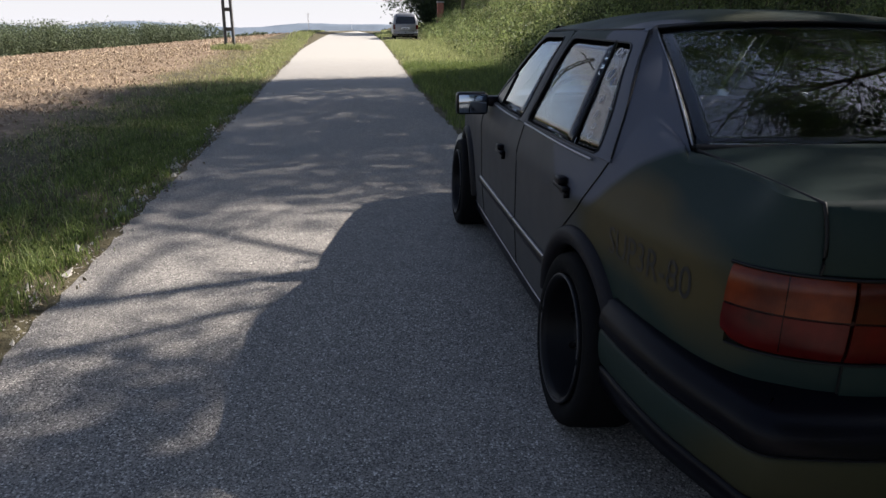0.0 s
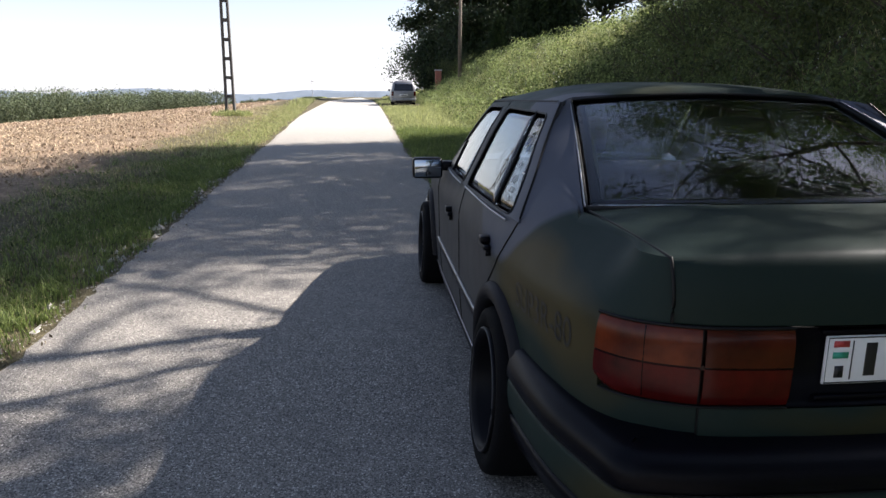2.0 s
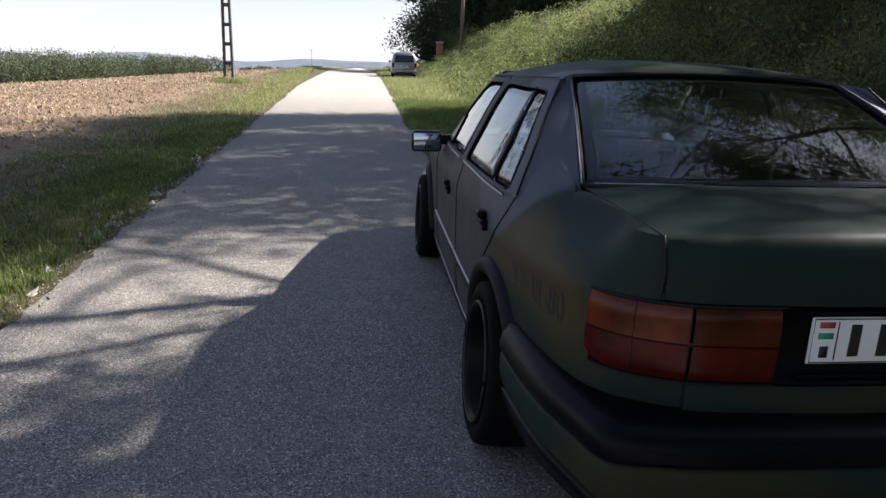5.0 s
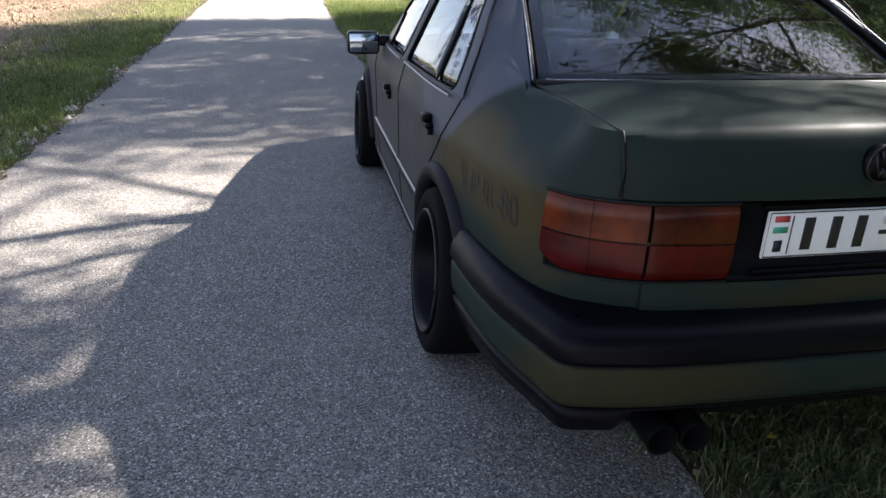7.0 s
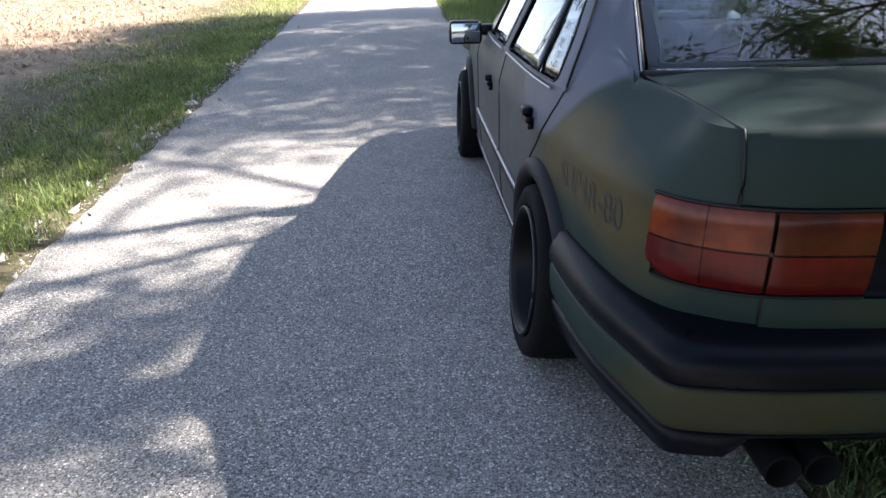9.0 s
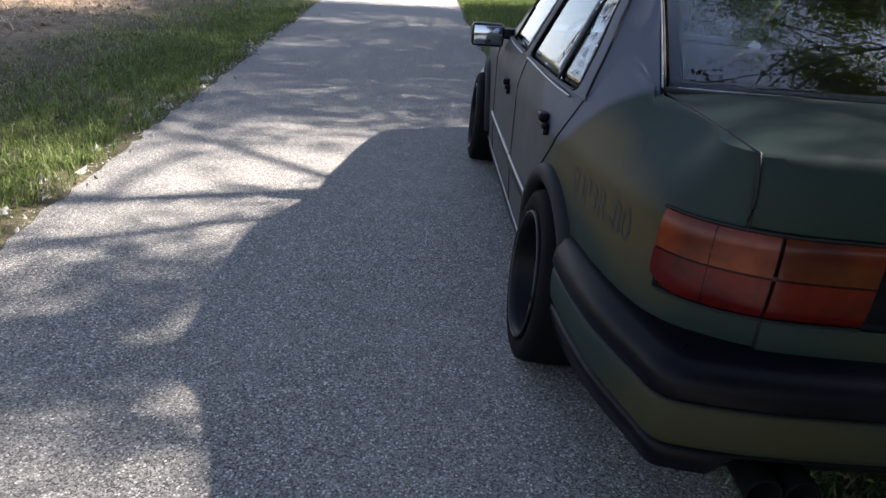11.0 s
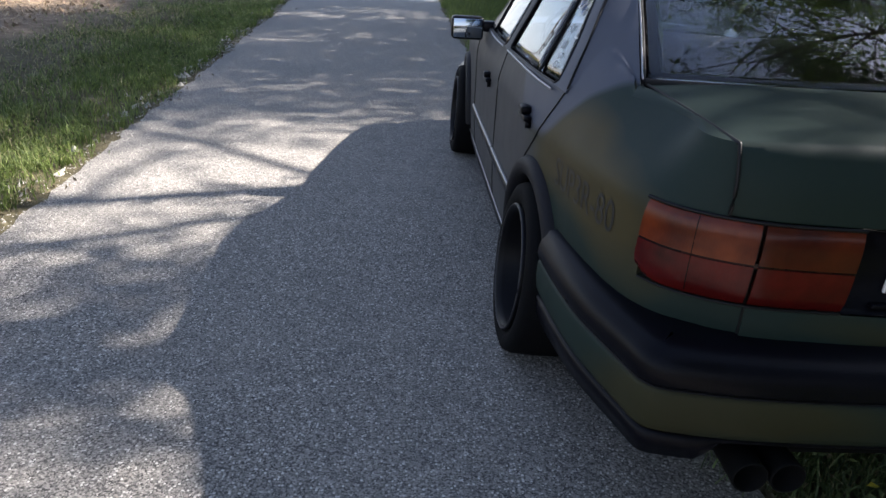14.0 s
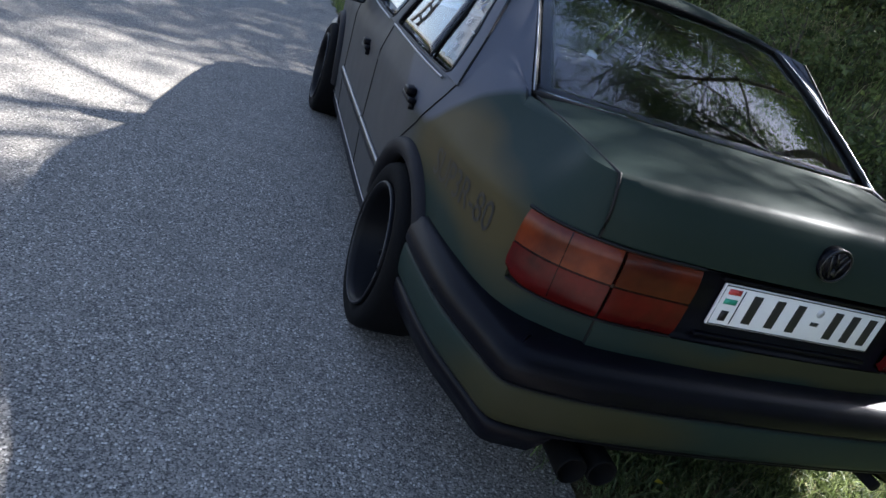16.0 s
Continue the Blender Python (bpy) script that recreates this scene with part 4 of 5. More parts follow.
band("bumper_strip", [(-0.19, 0.556), (-0.10, 0.553), (-0.05, 0.548), (-0.018, 0.536), (-0.004, 0.520), (0.002, 0.500), (0.003, 0.478), (-0.001, 0.468), (-0.02, 0.464)], BLACK, "black plastic bumper strip")
band("rear_bumper", [(-0.02, 0.462), (-0.004, 0.460), (-0.001, 0.450), (-0.001, 0.41), (-0.006, 0.372), (-0.014, 0.354), (-0.04, 0.349)], PAINT, "camouflage painted rear bumper")
band("bumper_lip", [(-0.04, 0.347), (-0.022, 0.343), (-0.024, 0.315), (-0.036, 0.280), (-0.10, 0.270)], BLACK)
band("bumper_joint", [(-0.008, 0.4632), (-0.003, 0.4615), (-0.008, 0.4598)], FLARE)

# twin exhaust
for x in (-0.486, -0.402):
    bm = lathe([(-0.02, 0.035), (-0.165, 0.0385), (-0.172, 0.039), (-0.174, 0.0370), (-0.172, 0.0345), (-0.06, 0.033), (-0.05, 0.0)], 24, "z")
    bmesh.ops.rotate(bm, verts=bm.verts, cent=(0, 0, 0), matrix=Matrix.Rotation(radians(-90), 3, "X"))
    bmesh.ops.translate(bm, verts=bm.verts, vec=(x, 0.045, 0.268))
    part("exhaust_tip", bm, SOOT, car, "sooty black exhaust tip")
bm = bmesh.new()
rod(bm, (-0.44, 0.02, 0.275), (-0.44, 0.45, 0.275), 0.075, n=16)
part("silencer", bm, DARK, car)

# underbody and wheel housings
part("underbody", box_bm(-0.60, 0.60, 0.02, 4.05, 0.19, 0.52, bevel=0.05), DARK, car)
part("boot_floor", box_bm(-0.70, 0.70, 0.03, 0.50, 0.33, 0.54, bevel=0.03), DARK, car)
part("tow_eye", rod(bmesh.new(), (0.52, -0.10, 0.285), (0.52, 0.05, 0.285), 0.018, n=10), DARK, car)
for side in (-1, 1):
    for c in (REAR_AXLE, FRONT_AXLE):
        rows = [[Vector((side * x, c + 0.33 * math.cos(t), AXLE_Z + 0.33 * math.sin(t))) for t in np.linspace(0, math.pi, 15)] for x in (0.56, 0.80)]
        part("wheel_housing", sheet(rows, 0, lambda q: Vector((q.x, q.y, 5))), DARK, car)

# interior: seats and shelf seen through the glass
for x in (-0.36, 0.36):
    seat = part("seat", box_bm(x - 0.24, x + 0.24, 1.75, 2.25, 0.40, 0.55, bevel=0.05), CLOTH, car)
    bm = box_bm(x - 0.23, x + 0.23, 1.62, 1.76, 0.5, 1.02, bevel=0.05)
    bmesh.ops.rotate(bm, verts=bm.verts, cent=(x, 1.7, 0.5), matrix=Matrix.Rotation(radians(14), 3, "X"))
    part("backrest", bm, CLOTH, seat)
    part("headrest", box_bm(x - 0.13, x + 0.13, 1.50, 1.60, 1.04, 1.20, bevel=0.035), CLOTH, seat)
part("rear_seat", box_bm(-0.60, 0.60, 0.95, 1.45, 0.40, 0.55, bevel=0.05), CLOTH, car)
bm = box_bm(-0.60, 0.60, 0.88, 1.02, 0.5, 0.93, bevel=0.05)
part("rear_backrest", bm, CLOTH, car)
part("parcel_shelf", box_bm(-0.62, 0.62, 0.56, 0.95, 0.905, 0.92, bevel=0.004), CLOTH, car)
part("dashboard", box_bm(-0.68, 0.68, 2.45, 2.85, 0.70, 0.90, bevel=0.05), CLOTH, car)
wheel_ring = [(-0.36 + 0.185 * math.cos(t), 2.36 + 0.07 * math.sin(t), 0.86 + 0.17 * math.sin(t)) for t in np.linspace(0, 2 * math.pi, 29)[:-1]]
part("steering_wheel", tube(wheel_ring, 0.014, 6, True), SEAL, car)
for side in (-1, 1):
    part("inner_door_trim", box_bm(side * 0.70, side * 0.745, 1.2, 2.7, 0.4, 0.87, bevel=0.01) if side > 0 else box_bm(-0.745, -0.70, 1.2, 2.7, 0.4, 0.87, bevel=0.01), CLOTH, car)

# mirrors and handles
for side in (-1, 1):
    x0, x1 = sorted((side * 0.835, side * 1.005))
    bm = box_bm(x0, x1, 2.505, 2.60, 0.828, 0.945, bevel=0.018)
    for v in bm.verts:
        v.co.y += 0.25 * abs(v.co.x - side * 0.835) * (1 if v.co.y > 2.55 else 0.0) * -0.2
    mirror = part("door_mirror", bm, BLACK, car, "black door mirror")
    a, b = sorted((side * 0.845, side * 0.995))
    part("mirror_pane", box_bm(a, b, 2.5005, 2.506, 0.839, 0.934, bevel=0.002), MIRROR, mirror)
    part("mirror_foot", box_bm(*sorted((side * 0.76, side * 0.84)), 2.50, 2.60, 0.872, 0.925, bevel=0.012), BLACK, mirror)
    tri = [house(2.315, 0.907, side, 0.006), house(2.540, 0.909, side, 0.006), house(2.318, 1.057, side, 0.006)]
    bm = bmesh.new()
    vs = [bm.verts.new(p) for p in tri] + [bm.verts.new(p - Vector((side * 0.012, 0, 0))) for p in tri]
    bm.faces.new(vs[:3]), bm.faces.new(vs[3:][::-1])
    for k in range(3):
        bm.faces.new((vs[k], vs[(k + 1) % 3], vs[3 + (k + 1) % 3], vs[3 + k]))
    bmesh.ops.recalc_face_normals(bm, faces=bm.faces)
    part("mirror_corner", bm, BLACK, mirror, smooth=False)
    for yh, drop in ((1.02, 0.0), (2.06, 0.058)):
        p = skin(s_of_y(yh), 0.768 - drop, side)
        handle = part("door_handle", box_bm(*sorted((p.x, p.x + side * 0.026)), yh - 0.075, yh + 0.055, 0.758 - drop, 0.776 - drop, bevel=0.006), BLACK, car, "black door handle")
        part("grip", box_bm(*sorted((p.x - side * 0.004, p.x + side * 0.030)), yh - 0.035, yh + 0.02, 0.774 - drop, 0.800 - drop, bevel=0.006), BLACK, handle)
        part("handle_recess", box_bm(*sorted((p.x - side * 0.01, p.x + side * 0.004)), yh - 0.06, yh + 0.06, 0.735 - drop, 0.762 - drop, bevel=0.004), SEAL, handle)
        part("lock", rod(bmesh.new(), (p.x, yh - 0.055, 0.748 - drop), (p.x + side * 0.016, yh - 0.055, 0.748 - drop), 0.013, n=14), RIM, handle)

# wheels: stretched tyre on a deep rim, leaning in at the top
wheel = empty("wheel")
tyre = part("tyre", lathe([(-0.080, 0.200), (-0.100, 0.225), (-0.106, 0.255), (-0.096, 0.278), (-0.075, 0.286), (0.0, 0.288), (0.075, 0.286), (0.096, 0.278), (0.106, 0.255), (0.100, 0.225), (0.080, 0.200)], 56), RUBBER, wheel)
rim = part("rim", lathe([(0.085, 0.205), (-0.085, 0.205), (-0.104, 0.214), (-0.108, 0.209), (-0.104, 0.200), (-0.085, 0.192), (0.005, 0.182), (0.02, 0.172), (0.03, 0.05), (-0.005, 0.045), (-0.012, 0.0)], 56), RIM, wheel)
for k in range(10):
    t = k * 2 * math.pi / 10
    bm = bmesh.new()
    rod(bm, (-0.004, 0.045 * math.cos(t), 0.045 * math.sin(t)), (0.0, 0.185 * math.cos(t + 0.05), 0.185 * math.sin(t + 0.05)), 0.016, 0.011, 8)
    part("spoke", bm, RIM, rim)
part("hub_cap", rod(bmesh.new(), (-0.02, 0, 0), (0.0, 0, 0), 0.032, 0.036, 20), RIM, rim)
part("rim_lip", tube([(-0.1065, 0.2085 * math.cos(t), 0.2085 * math.sin(t)) for t in np.linspace(0, 2 * math.pi, 49)[:-1]], 0.004, 6, True), plain("worn_rim_edge", (0.013, 0.013, 0.016), 0.5, 0.2, 0.3, 20, 0.1), rim)
wheel.parent = car
for m in (pose(-0.768, REAR_AXLE, AXLE_Z, 0, 4.0, 0), pose(-0.795, FRONT_AXLE, AXLE_Z, 0, 2.0, 0), pose(0.768, REAR_AXLE, AXLE_Z, 0, 4.0, 180), pose(0.795, FRONT_AXLE, AXLE_Z, 0, 2.0, 180)):
    if m.translation.x < 0 and m.translation.y < 1:
        wheel.matrix_basis = m
    else:
        copy_thing(wheel, m)


def stencil(text, size, place, turn, parent, mat, name, follow=None):
    """Flat lettering as a mesh."""
    cu = bpy.data.curves.new(name, "FONT")
    cu.body, cu.size, cu.extrude = text, size, 0.0
    tmp = bpy.data.objects.new(name, cu)
    me = bpy.data.meshes.new_from_object(tmp)
    bpy.data.objects.remove(tmp)
    bm = bmesh.new()
    bm.from_mesh(me)
    bmesh.ops.triangulate(bm, faces=bm.faces[:])
    for _ in range(2):
        bmesh.ops.subdivide_edges(bm, edges=[e for e in bm.edges if e.calc_length() > 0.02], cuts=1)
    bmesh.ops.triangulate(bm, faces=bm.faces[:])
    for v in bm.verts:
        v.co = follow(v.co)
    return part(name, bm, mat, parent, smooth=False)


# lettering on the rear quarter
s0 = s_of_y(0.615)
stencil("SUP3R-80", 0.106, None, None, car, STENCIL, "stencilled_lettering",
        lambda c: skin(s0 - c.x * 0.93, 0.666 + c.y * 1.05 + (c.x * 0.012), -1, 0.0014))
# stickers on the quarter pane
for y, z, w, h, n, mt in ((1.128, 1.196, 0.016, 0.011, 10, STICKER), (1.098, 1.190, 0.003, 0.012, 4, STICKER), (1.075, 1.128, 0.026, 0.024, 6, STICKER), (1.075, 1.128, 0.014, 0.012, 6, BLUE), (1.030, 1.105, 0.012, 0.015, 3, BLUE),
                          (1.025, 1.050, 0.014, 0.012, 4, STICKER), (1.000, 1.003, 0.010, 0.013, 8, STICKER), (0.965, 0.972, 0.012, 0.009, 8, STICKER), (0.950, 0.945, 0.014, 0.010, 8, STICKER), (0.93, 1.03, 0.018, 0.002, 4, STICKER)):
    ring = [house(y + w * math.cos(k * 2 * math.pi / n), z + h * math.sin(k * 2 * math.pi / n), -1, 0.0022) for k in range(n)]
    part("sticker", tube(ring, 0.0014, 4, True), mt, car)
car.matrix_world = pose(0, 0, 0, 0, 0, 0)

# ---- planting ----


def blades(name, pts, size, width, mat, label, category, seed, lean=0.45):
    """Grass: each blade is a bent, tapered strip."""
    r = np.random.default_rng(seed)
    n = len(pts)
    h = size * r.uniform(0.45, 1.25, n)
    w = width * r.uniform(0.6, 1.3, n)
    a, b = r.uniform(0, 2 * np.pi, n), r.uniform(0, 2 * np.pi, n)
    side = np.stack([np.cos(a), np.sin(a), np.zeros(n)], 1) * w[:, None] * 0.5
    tip = np.stack([np.cos(b), np.sin(b), np.zeros(n)], 1) * (h * lean * r.uniform(0.1, 1.6, n))[:, None]
    up = np.zeros((n, 3))
    up[:, 2] = h
    mid = pts + tip * 0.3 + up * 0.6
    top = pts + tip + up * (1 - 0.25 * lean * r.uniform(0, 1.5, n))[:, None]
    V = np.stack([pts - side, pts + side, mid - side * 0.8, mid + side * 0.8, top], 1).reshape(-1, 3)
    k = np.arange(n)[:, None] * 5
    T = np.concatenate([k + np.array([[0, 1, 3]]), k + np.array([[0, 3, 2]]), k + np.array([[2, 3, 4]])])
    return tagged(tri_mesh(name, V, T, mat), label, category, kind="stuff")


def leaves_arrays(c, size, r, droop=0.3, shape=0.5):
    """Small rhombic, slightly folded leaves round the places c."""
    n = len(c)
    d = r.normal(size=(n, 3))
    d[:, 2] -= droop
    d /= np.linalg.norm(d, axis=1)[:, None]
    e = np.cross(d, r.normal(size=(n, 3)))
    e /= np.linalg.norm(e, axis=1)[:, None]
    L = (np.asarray(size) * r.uniform(0.6, 1.35, n))[:, None]
    f = np.cross(d, e) * L * 0.12
    V = np.stack([c, c + d * L * 0.45 + e * L * shape * 0.5 + f, c + d * L, c + d * L * 0.45 - e * L * shape * 0.5 + f], 1).reshape(-1, 3)
    k = np.arange(n)[:, None] * 4
    return V, np.concatenate([k + np.array([[0, 1, 2]]), k + np.array([[0, 2, 3]])])


def limb_mesh(segs, n=6):
    V, T = [], []
    for a, b, r0, r1 in segs:
        a, b = Vector(a), Vector(b)
        q = (b - a).to_track_quat("Z", "Y")
        k = len(V)
        for p, rr in ((a, r0), (b, r1)):
            for i in range(n):
                t = i * 2 * math.pi / n
                V.append(tuple(p + q @ Vector((rr * math.cos(t), rr * math.sin(t), 0))))
        for i in range(n):
            j = (i + 1) % n
            T += [(k + i, k + j, k + n + j), (k + i, k + n + j, k + n + i)]
    return np.array(V), np.array(T)


def make_tree(base, tall, spread, seed, leaf_n, leaf_size, label, lean=(0, 0), bare=0.3, mat=None, group="trees on the bank", limbs=9, clump=0.45, trunk_r=0.16, flat=0.0, leafy=1.0):
    """A tree with a tapered trunk, limbs, twigs and clumps of leaves at the twigs' ends."""
    rr = random.Random(seed)
    r = np.random.default_rng(seed)
    bz = float(height(base[0], base[1])) - 0.1
    root = Vector((0, 0, 0))
    segs, ends = [], []

    def grow(p, d, length, rad, depth):
        n = 4
        for i in range(n):
            d = (d + Vector((rr.gauss(0, 0.16), rr.gauss(0, 0.16), rr.gauss(0.02, 0.10)))).normalized()
            q = p + d * (length / n)
            r1 = rad * (1 - 0.55 * (i + 1) / n)
            segs.append((p, q, rad * (1 - 0.55 * i / n), r1))
            if depth < 2 and i >= 1:
                for _ in range(2 if depth == 0 else 2):
                    s = (d * 0.6 + Vector((rr.gauss(0, 0.7), rr.gauss(0, 0.7), rr.gauss(0.1, 0.45)))).normalized()
                    grow(q, s, length * rr.uniform(0.35, 0.6), r1 * 0.6, depth + 1)
            elif depth == 2:
                ends.append(q)
            p = q
        ends.append(p)

    p = root
    steps = 8
    for i in range(steps):
        t = (i + 1) / steps
        q = Vector((lean[0] * t * t, lean[1] * t * t, tall * 0.82 * t)) + Vector((rr.gauss(0, 0.10), rr.gauss(0, 0.10), 0))
        segs.append((p, q, trunk_r * (1 - 0.8 * i / steps), trunk_r * (1 - 0.8 * (i + 1) / steps)))
        if t >= bare:
            for k in range(max(1, round(limbs / (steps * (1 - bare))))):
                a = rr.uniform(0, 2 * math.pi)
                lift = rr.uniform(0.15, 0.7) if not flat else rr.uniform(-0.1, 0.35)
                d = Vector((math.cos(a) + lean[0] * 0.12, math.sin(a) + lean[1] * 0.12, lift)).normalized()
                grow(q, d, spread * rr.uniform(0.6, 1.0) * (1.15 - 0.6 * max(0, t - 0.5)), trunk_r * 0.42 * (1.2 - 0.7 * t), 0)
        p = q
    tree = empty("tree", Matrix.Translation((base[0], base[1], bz)))
    tagged(tree, label, "tree", group)
    V, T = limb_mesh(segs)
    tri_mesh("trunk", V, T, BARK, tree, smooth=True)
    E = np.array([tuple(e) for e in ends])
    E = E[r.uniform(0, 1, len(E)) < leafy * (1 + 0.9 * np.sin(E[:, 0] * 2.1 + seed) * np.sin(E[:, 1] * 2.4) * np.sin(E[:, 2] * 1.9))]
    c = E[r.integers(0, len(E), leaf_n)] + r.normal(size=(leaf_n, 3)) * clump * np.array([1, 1, 0.75])
    V, T = leaves_arrays(c, leaf_size, r)
    tri_mesh("crown", V, T, mat or LEAF, tree)
    return tree


SPARSE = "slender leafy tree with light crown on the bank"
DENSE = "dense green deciduous tree on the bank"
make_tree((5.6, 4.2), 9.5, 3.6, 11, 30000, 0.078, SPARSE, lean=(-1.8, 0.3), bare=0.35, limbs=12, clump=0.20, trunk_r=0.11, leafy=0.5)
# small tree added out of view, leaning so its crown shades the boot lid
make_tree((3.9, 1.15), 6.4, 0.62, 26, 850, 0.085, SPARSE, lean=(2.0, 0.6), bare=0.68, limbs=8, clump=0.17, trunk_r=0.06)
make_tree((6.4, -3.0), 9.0, 2.8, 12, 15000, 0.08, SPARSE, lean=(-1.0, 0.0), bare=0.4, limbs=10, clump=0.22, trunk_r=0.11)
make_tree((5.2, 2.4), 9.0, 2.4, 21, 26000, 0.078, SPARSE, lean=(-1.8, 0.3), bare=0.4, limbs=11, clump=0.20, trunk_r=0.11, leafy=0.6)
# next four trees are added behind the camera to dim skylight on the tail
make_tree((4.4, -11.5), 10.0, 4.4, 22, 14000, 0.21, DENSE, lean=(-3.0, 0.0), bare=0.25, limbs=13)
make_tree((5.0, -17.0), 10.5, 4.6, 23, 12000, 0.24, DENSE, lean=(-3.0, 0.0), bare=0.2, limbs=13)
make_tree((9.5, -12.0), 9.0, 3.6, 24, 9000, 0.24, DENSE, bare=0.1, limbs=13)
make_tree((5.8, -7.5), 10.5, 4.2, 13, 24000, 0.17, DENSE, lean=(-2.4, 0.0), bare=0.3, limbs=11)
make_tree((6.3, 8.3), 9.4, 2.3, 25, 9000, 0.13, DENSE, lean=(-0.5, 0.2), bare=0.3, limbs=11, clump=0.42)
make_tree((6.6, 9.8), 9.5, 3.0, 14, 27000, 0.13, DENSE, lean=(-0.6, 0.0), bare=0.3, limbs=12)
make_tree((7.2, 14.2), 9.6, 2.9, 15, 30000, 0.15, DENSE, lean=(-0.8, 0.0), bare=0.25, limbs=13)
# unseen tree, added only for the shade it throws on the bank
make_tree((14.0, 7.0), 6.0, 2.8, 16, 8000, 0.15, DENSE, bare=0.15, limbs=13)
make_tree((11.5, 10.2), 7.5, 3.0, 17, 15000, 0.15, DENSE, bare=0.15, limbs=13)
make_tree((12.5, 16.5), 8.0, 3.0, 18, 20000, 0.16, DENSE, bare=0.15, limbs=13)
make_tree((12.0, -4.5), 7.0, 3.0, 19, 10000, 0.16, DENSE, bare=0.15, limbs=13)
# back row; the trees at x 15.5 and 16 are unseen shade casters
for k, (x, y) in enumerate([(13.2, 12.4), (15.5, 8.6), (14.0, 19.0), (16.0, -3.5), (9.6, 12.6)]):
    make_tree((x, y), 7.0, 3.0, 120 + k, 9000, 0.19, DENSE, bare=0.1, limbs=13, clump=0.5)
for k, (x, y, h, s) in enumerate([(9.4, 72, 14, 4.0), (13.4, 68, 16, 5), (17, 76, 17, 5), (20, 62, 14, 4.5), (25, 52, 13, 4.5), (25, 38, 11, 4), (9.0, 86, 14, 4.0)]):
    make_tree((x, y), h, s, 30 + k, 21000, 0.40, "tall dark tree beside the distant lane", bare=0.05, limbs=15, clump=0.55, mat=LEAF_DARK, group="dark trees beyond the bank", trunk_r=0.25)


def cypress(base, tall, rad, seed):
    """A narrow evergreen column."""
    r = np.random.default_rng(seed)
    bz = float(height(*base)) - 0.1
    n = 3500
    t = r.beta(1.2, 1.4, n)
    prof = rad * np.minimum(1, t * 6 + 0.25) * (1 - t) ** 0.55
    a = r.uniform(0, 2 * np.pi, n)
    rad_n = prof * np.sqrt(r.uniform(0.3, 1, n)) * (1 + 0.15 * np.sin(a * 5 + t * 20))
    c = np.stack([rad_n * np.cos(a), rad_n * np.sin(a), 0.15 + t * tall], 1)
    tree = tagged(empty("cypress", Matrix.Translation((base[0], base[1], bz))), "narrow dark evergreen column on the bank", "tree", "evergreens on the bank")
    V, T = leaves_arrays(c, 0.45, r, droop=-1.2, shape=0.35)
    tri_mesh("crown", V, T, LEAF_DARK, tree)
    V, T = limb_mesh([(Vector((0, 0, 0)), Vector((0, 0, tall * 0.8)), 0.12, 0.02)])
    tri_mesh("trunk", V, T, BARK, tree)


for k, (x, y, h, s) in enumerate([(10.4, 52, 6.5, 0.8), (11.8, 52.5, 8, 0.8), (13.2, 53, 9, 0.85), (14.7, 53, 9, 0.8), (8.4, 51, 2.8, 0.5)]):
    cypress((x, y), h, s, 50 + k)


def scatter(n, x0, x1, y0, y1, seed, test=None):
    r = np.random.default_rng(seed)
    x, y = r.uniform(x0, x1, n), r.uniform(y0, y1, n)
    if test is not None:
        m = test(x, y, r)
        x, y = x[m], y[m]
    return np.stack([x, y, height(x, y) - 0.005], 1)


def patchy(x, y, r, s=1.3, lo=0.25):
    return r.uniform(0, 1, len(x)) < lo + (1 - lo) * (0.5 + 0.35 * wave(x, y, s, 6))


def right_verge(x, y, r):
    inside = x > road_right(y) + 0.03 + 0.10 * r.uniform(0, 1, len(x)) ** 2 + 0.05 * np.sin(y * 3)
    under = (np.abs(x) < 0.7) & (y > 0.45) & (y < 4.0)
    return inside & ~under & clear_of_van(x, y) & patchy(x, y, r, 2.5, 0.75)


def clear_of_van(x, y):
    return ~((x > -0.5) & (x < 2.3) & (y > 41) & (y < 49.5))


def left_verge(x, y, r):
    out = x < road_left(y) - 0.06 - 0.26 * r.uniform(0, 1, len(x)) ** 2 - 0.09 * wave(x * 0, y, 1.7, 9) - 0.05 * np.sin(y * 5.3)
    return out & (x > field_edge(y) + r.normal(0, 0.45, len(x)) + 0.3) & patchy(x, y, r, 2.3, 0.22)


def lush_verge(x, y, r):
    return left_verge(x, y, r) & (x > road_left(y) - 1.15 - 0.004 * y + r.normal(0, 0.22, len(x)))


blades("verge_grass", scatter(120000, -0.4, 2.4, -2.0, 2.6, 1, right_verge), 0.074, 0.0050, GRASS_SHADE, "short green grass on the lane's edge", "grass", 101, 0.8)
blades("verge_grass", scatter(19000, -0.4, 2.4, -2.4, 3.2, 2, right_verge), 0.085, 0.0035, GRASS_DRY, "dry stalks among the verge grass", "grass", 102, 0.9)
blades("verge_grass", scatter(48000, 0.35, 2.4, -2.0, 1.6, 34, right_verge), 0.085, 0.0055, GRASS_LIT, "sun-brightened yellow-green grass tufts beside the car", "grass", 117, 0.8)
blades("verge_grass", scatter(22000, -0.4, 2.6, -9.0, -1.95, 35, right_verge), 0.08, 0.008, GRASS, "short grass along the lane past the car's tail", "grass", 118, 0.8)
blades("verge_grass", scatter(22000, -6.0, -2.6, -9.0, -0.95, 36, lush_verge), 0.08, 0.008, GRASS, "short grass along the lane beside the field", "grass", 119, 0.8)
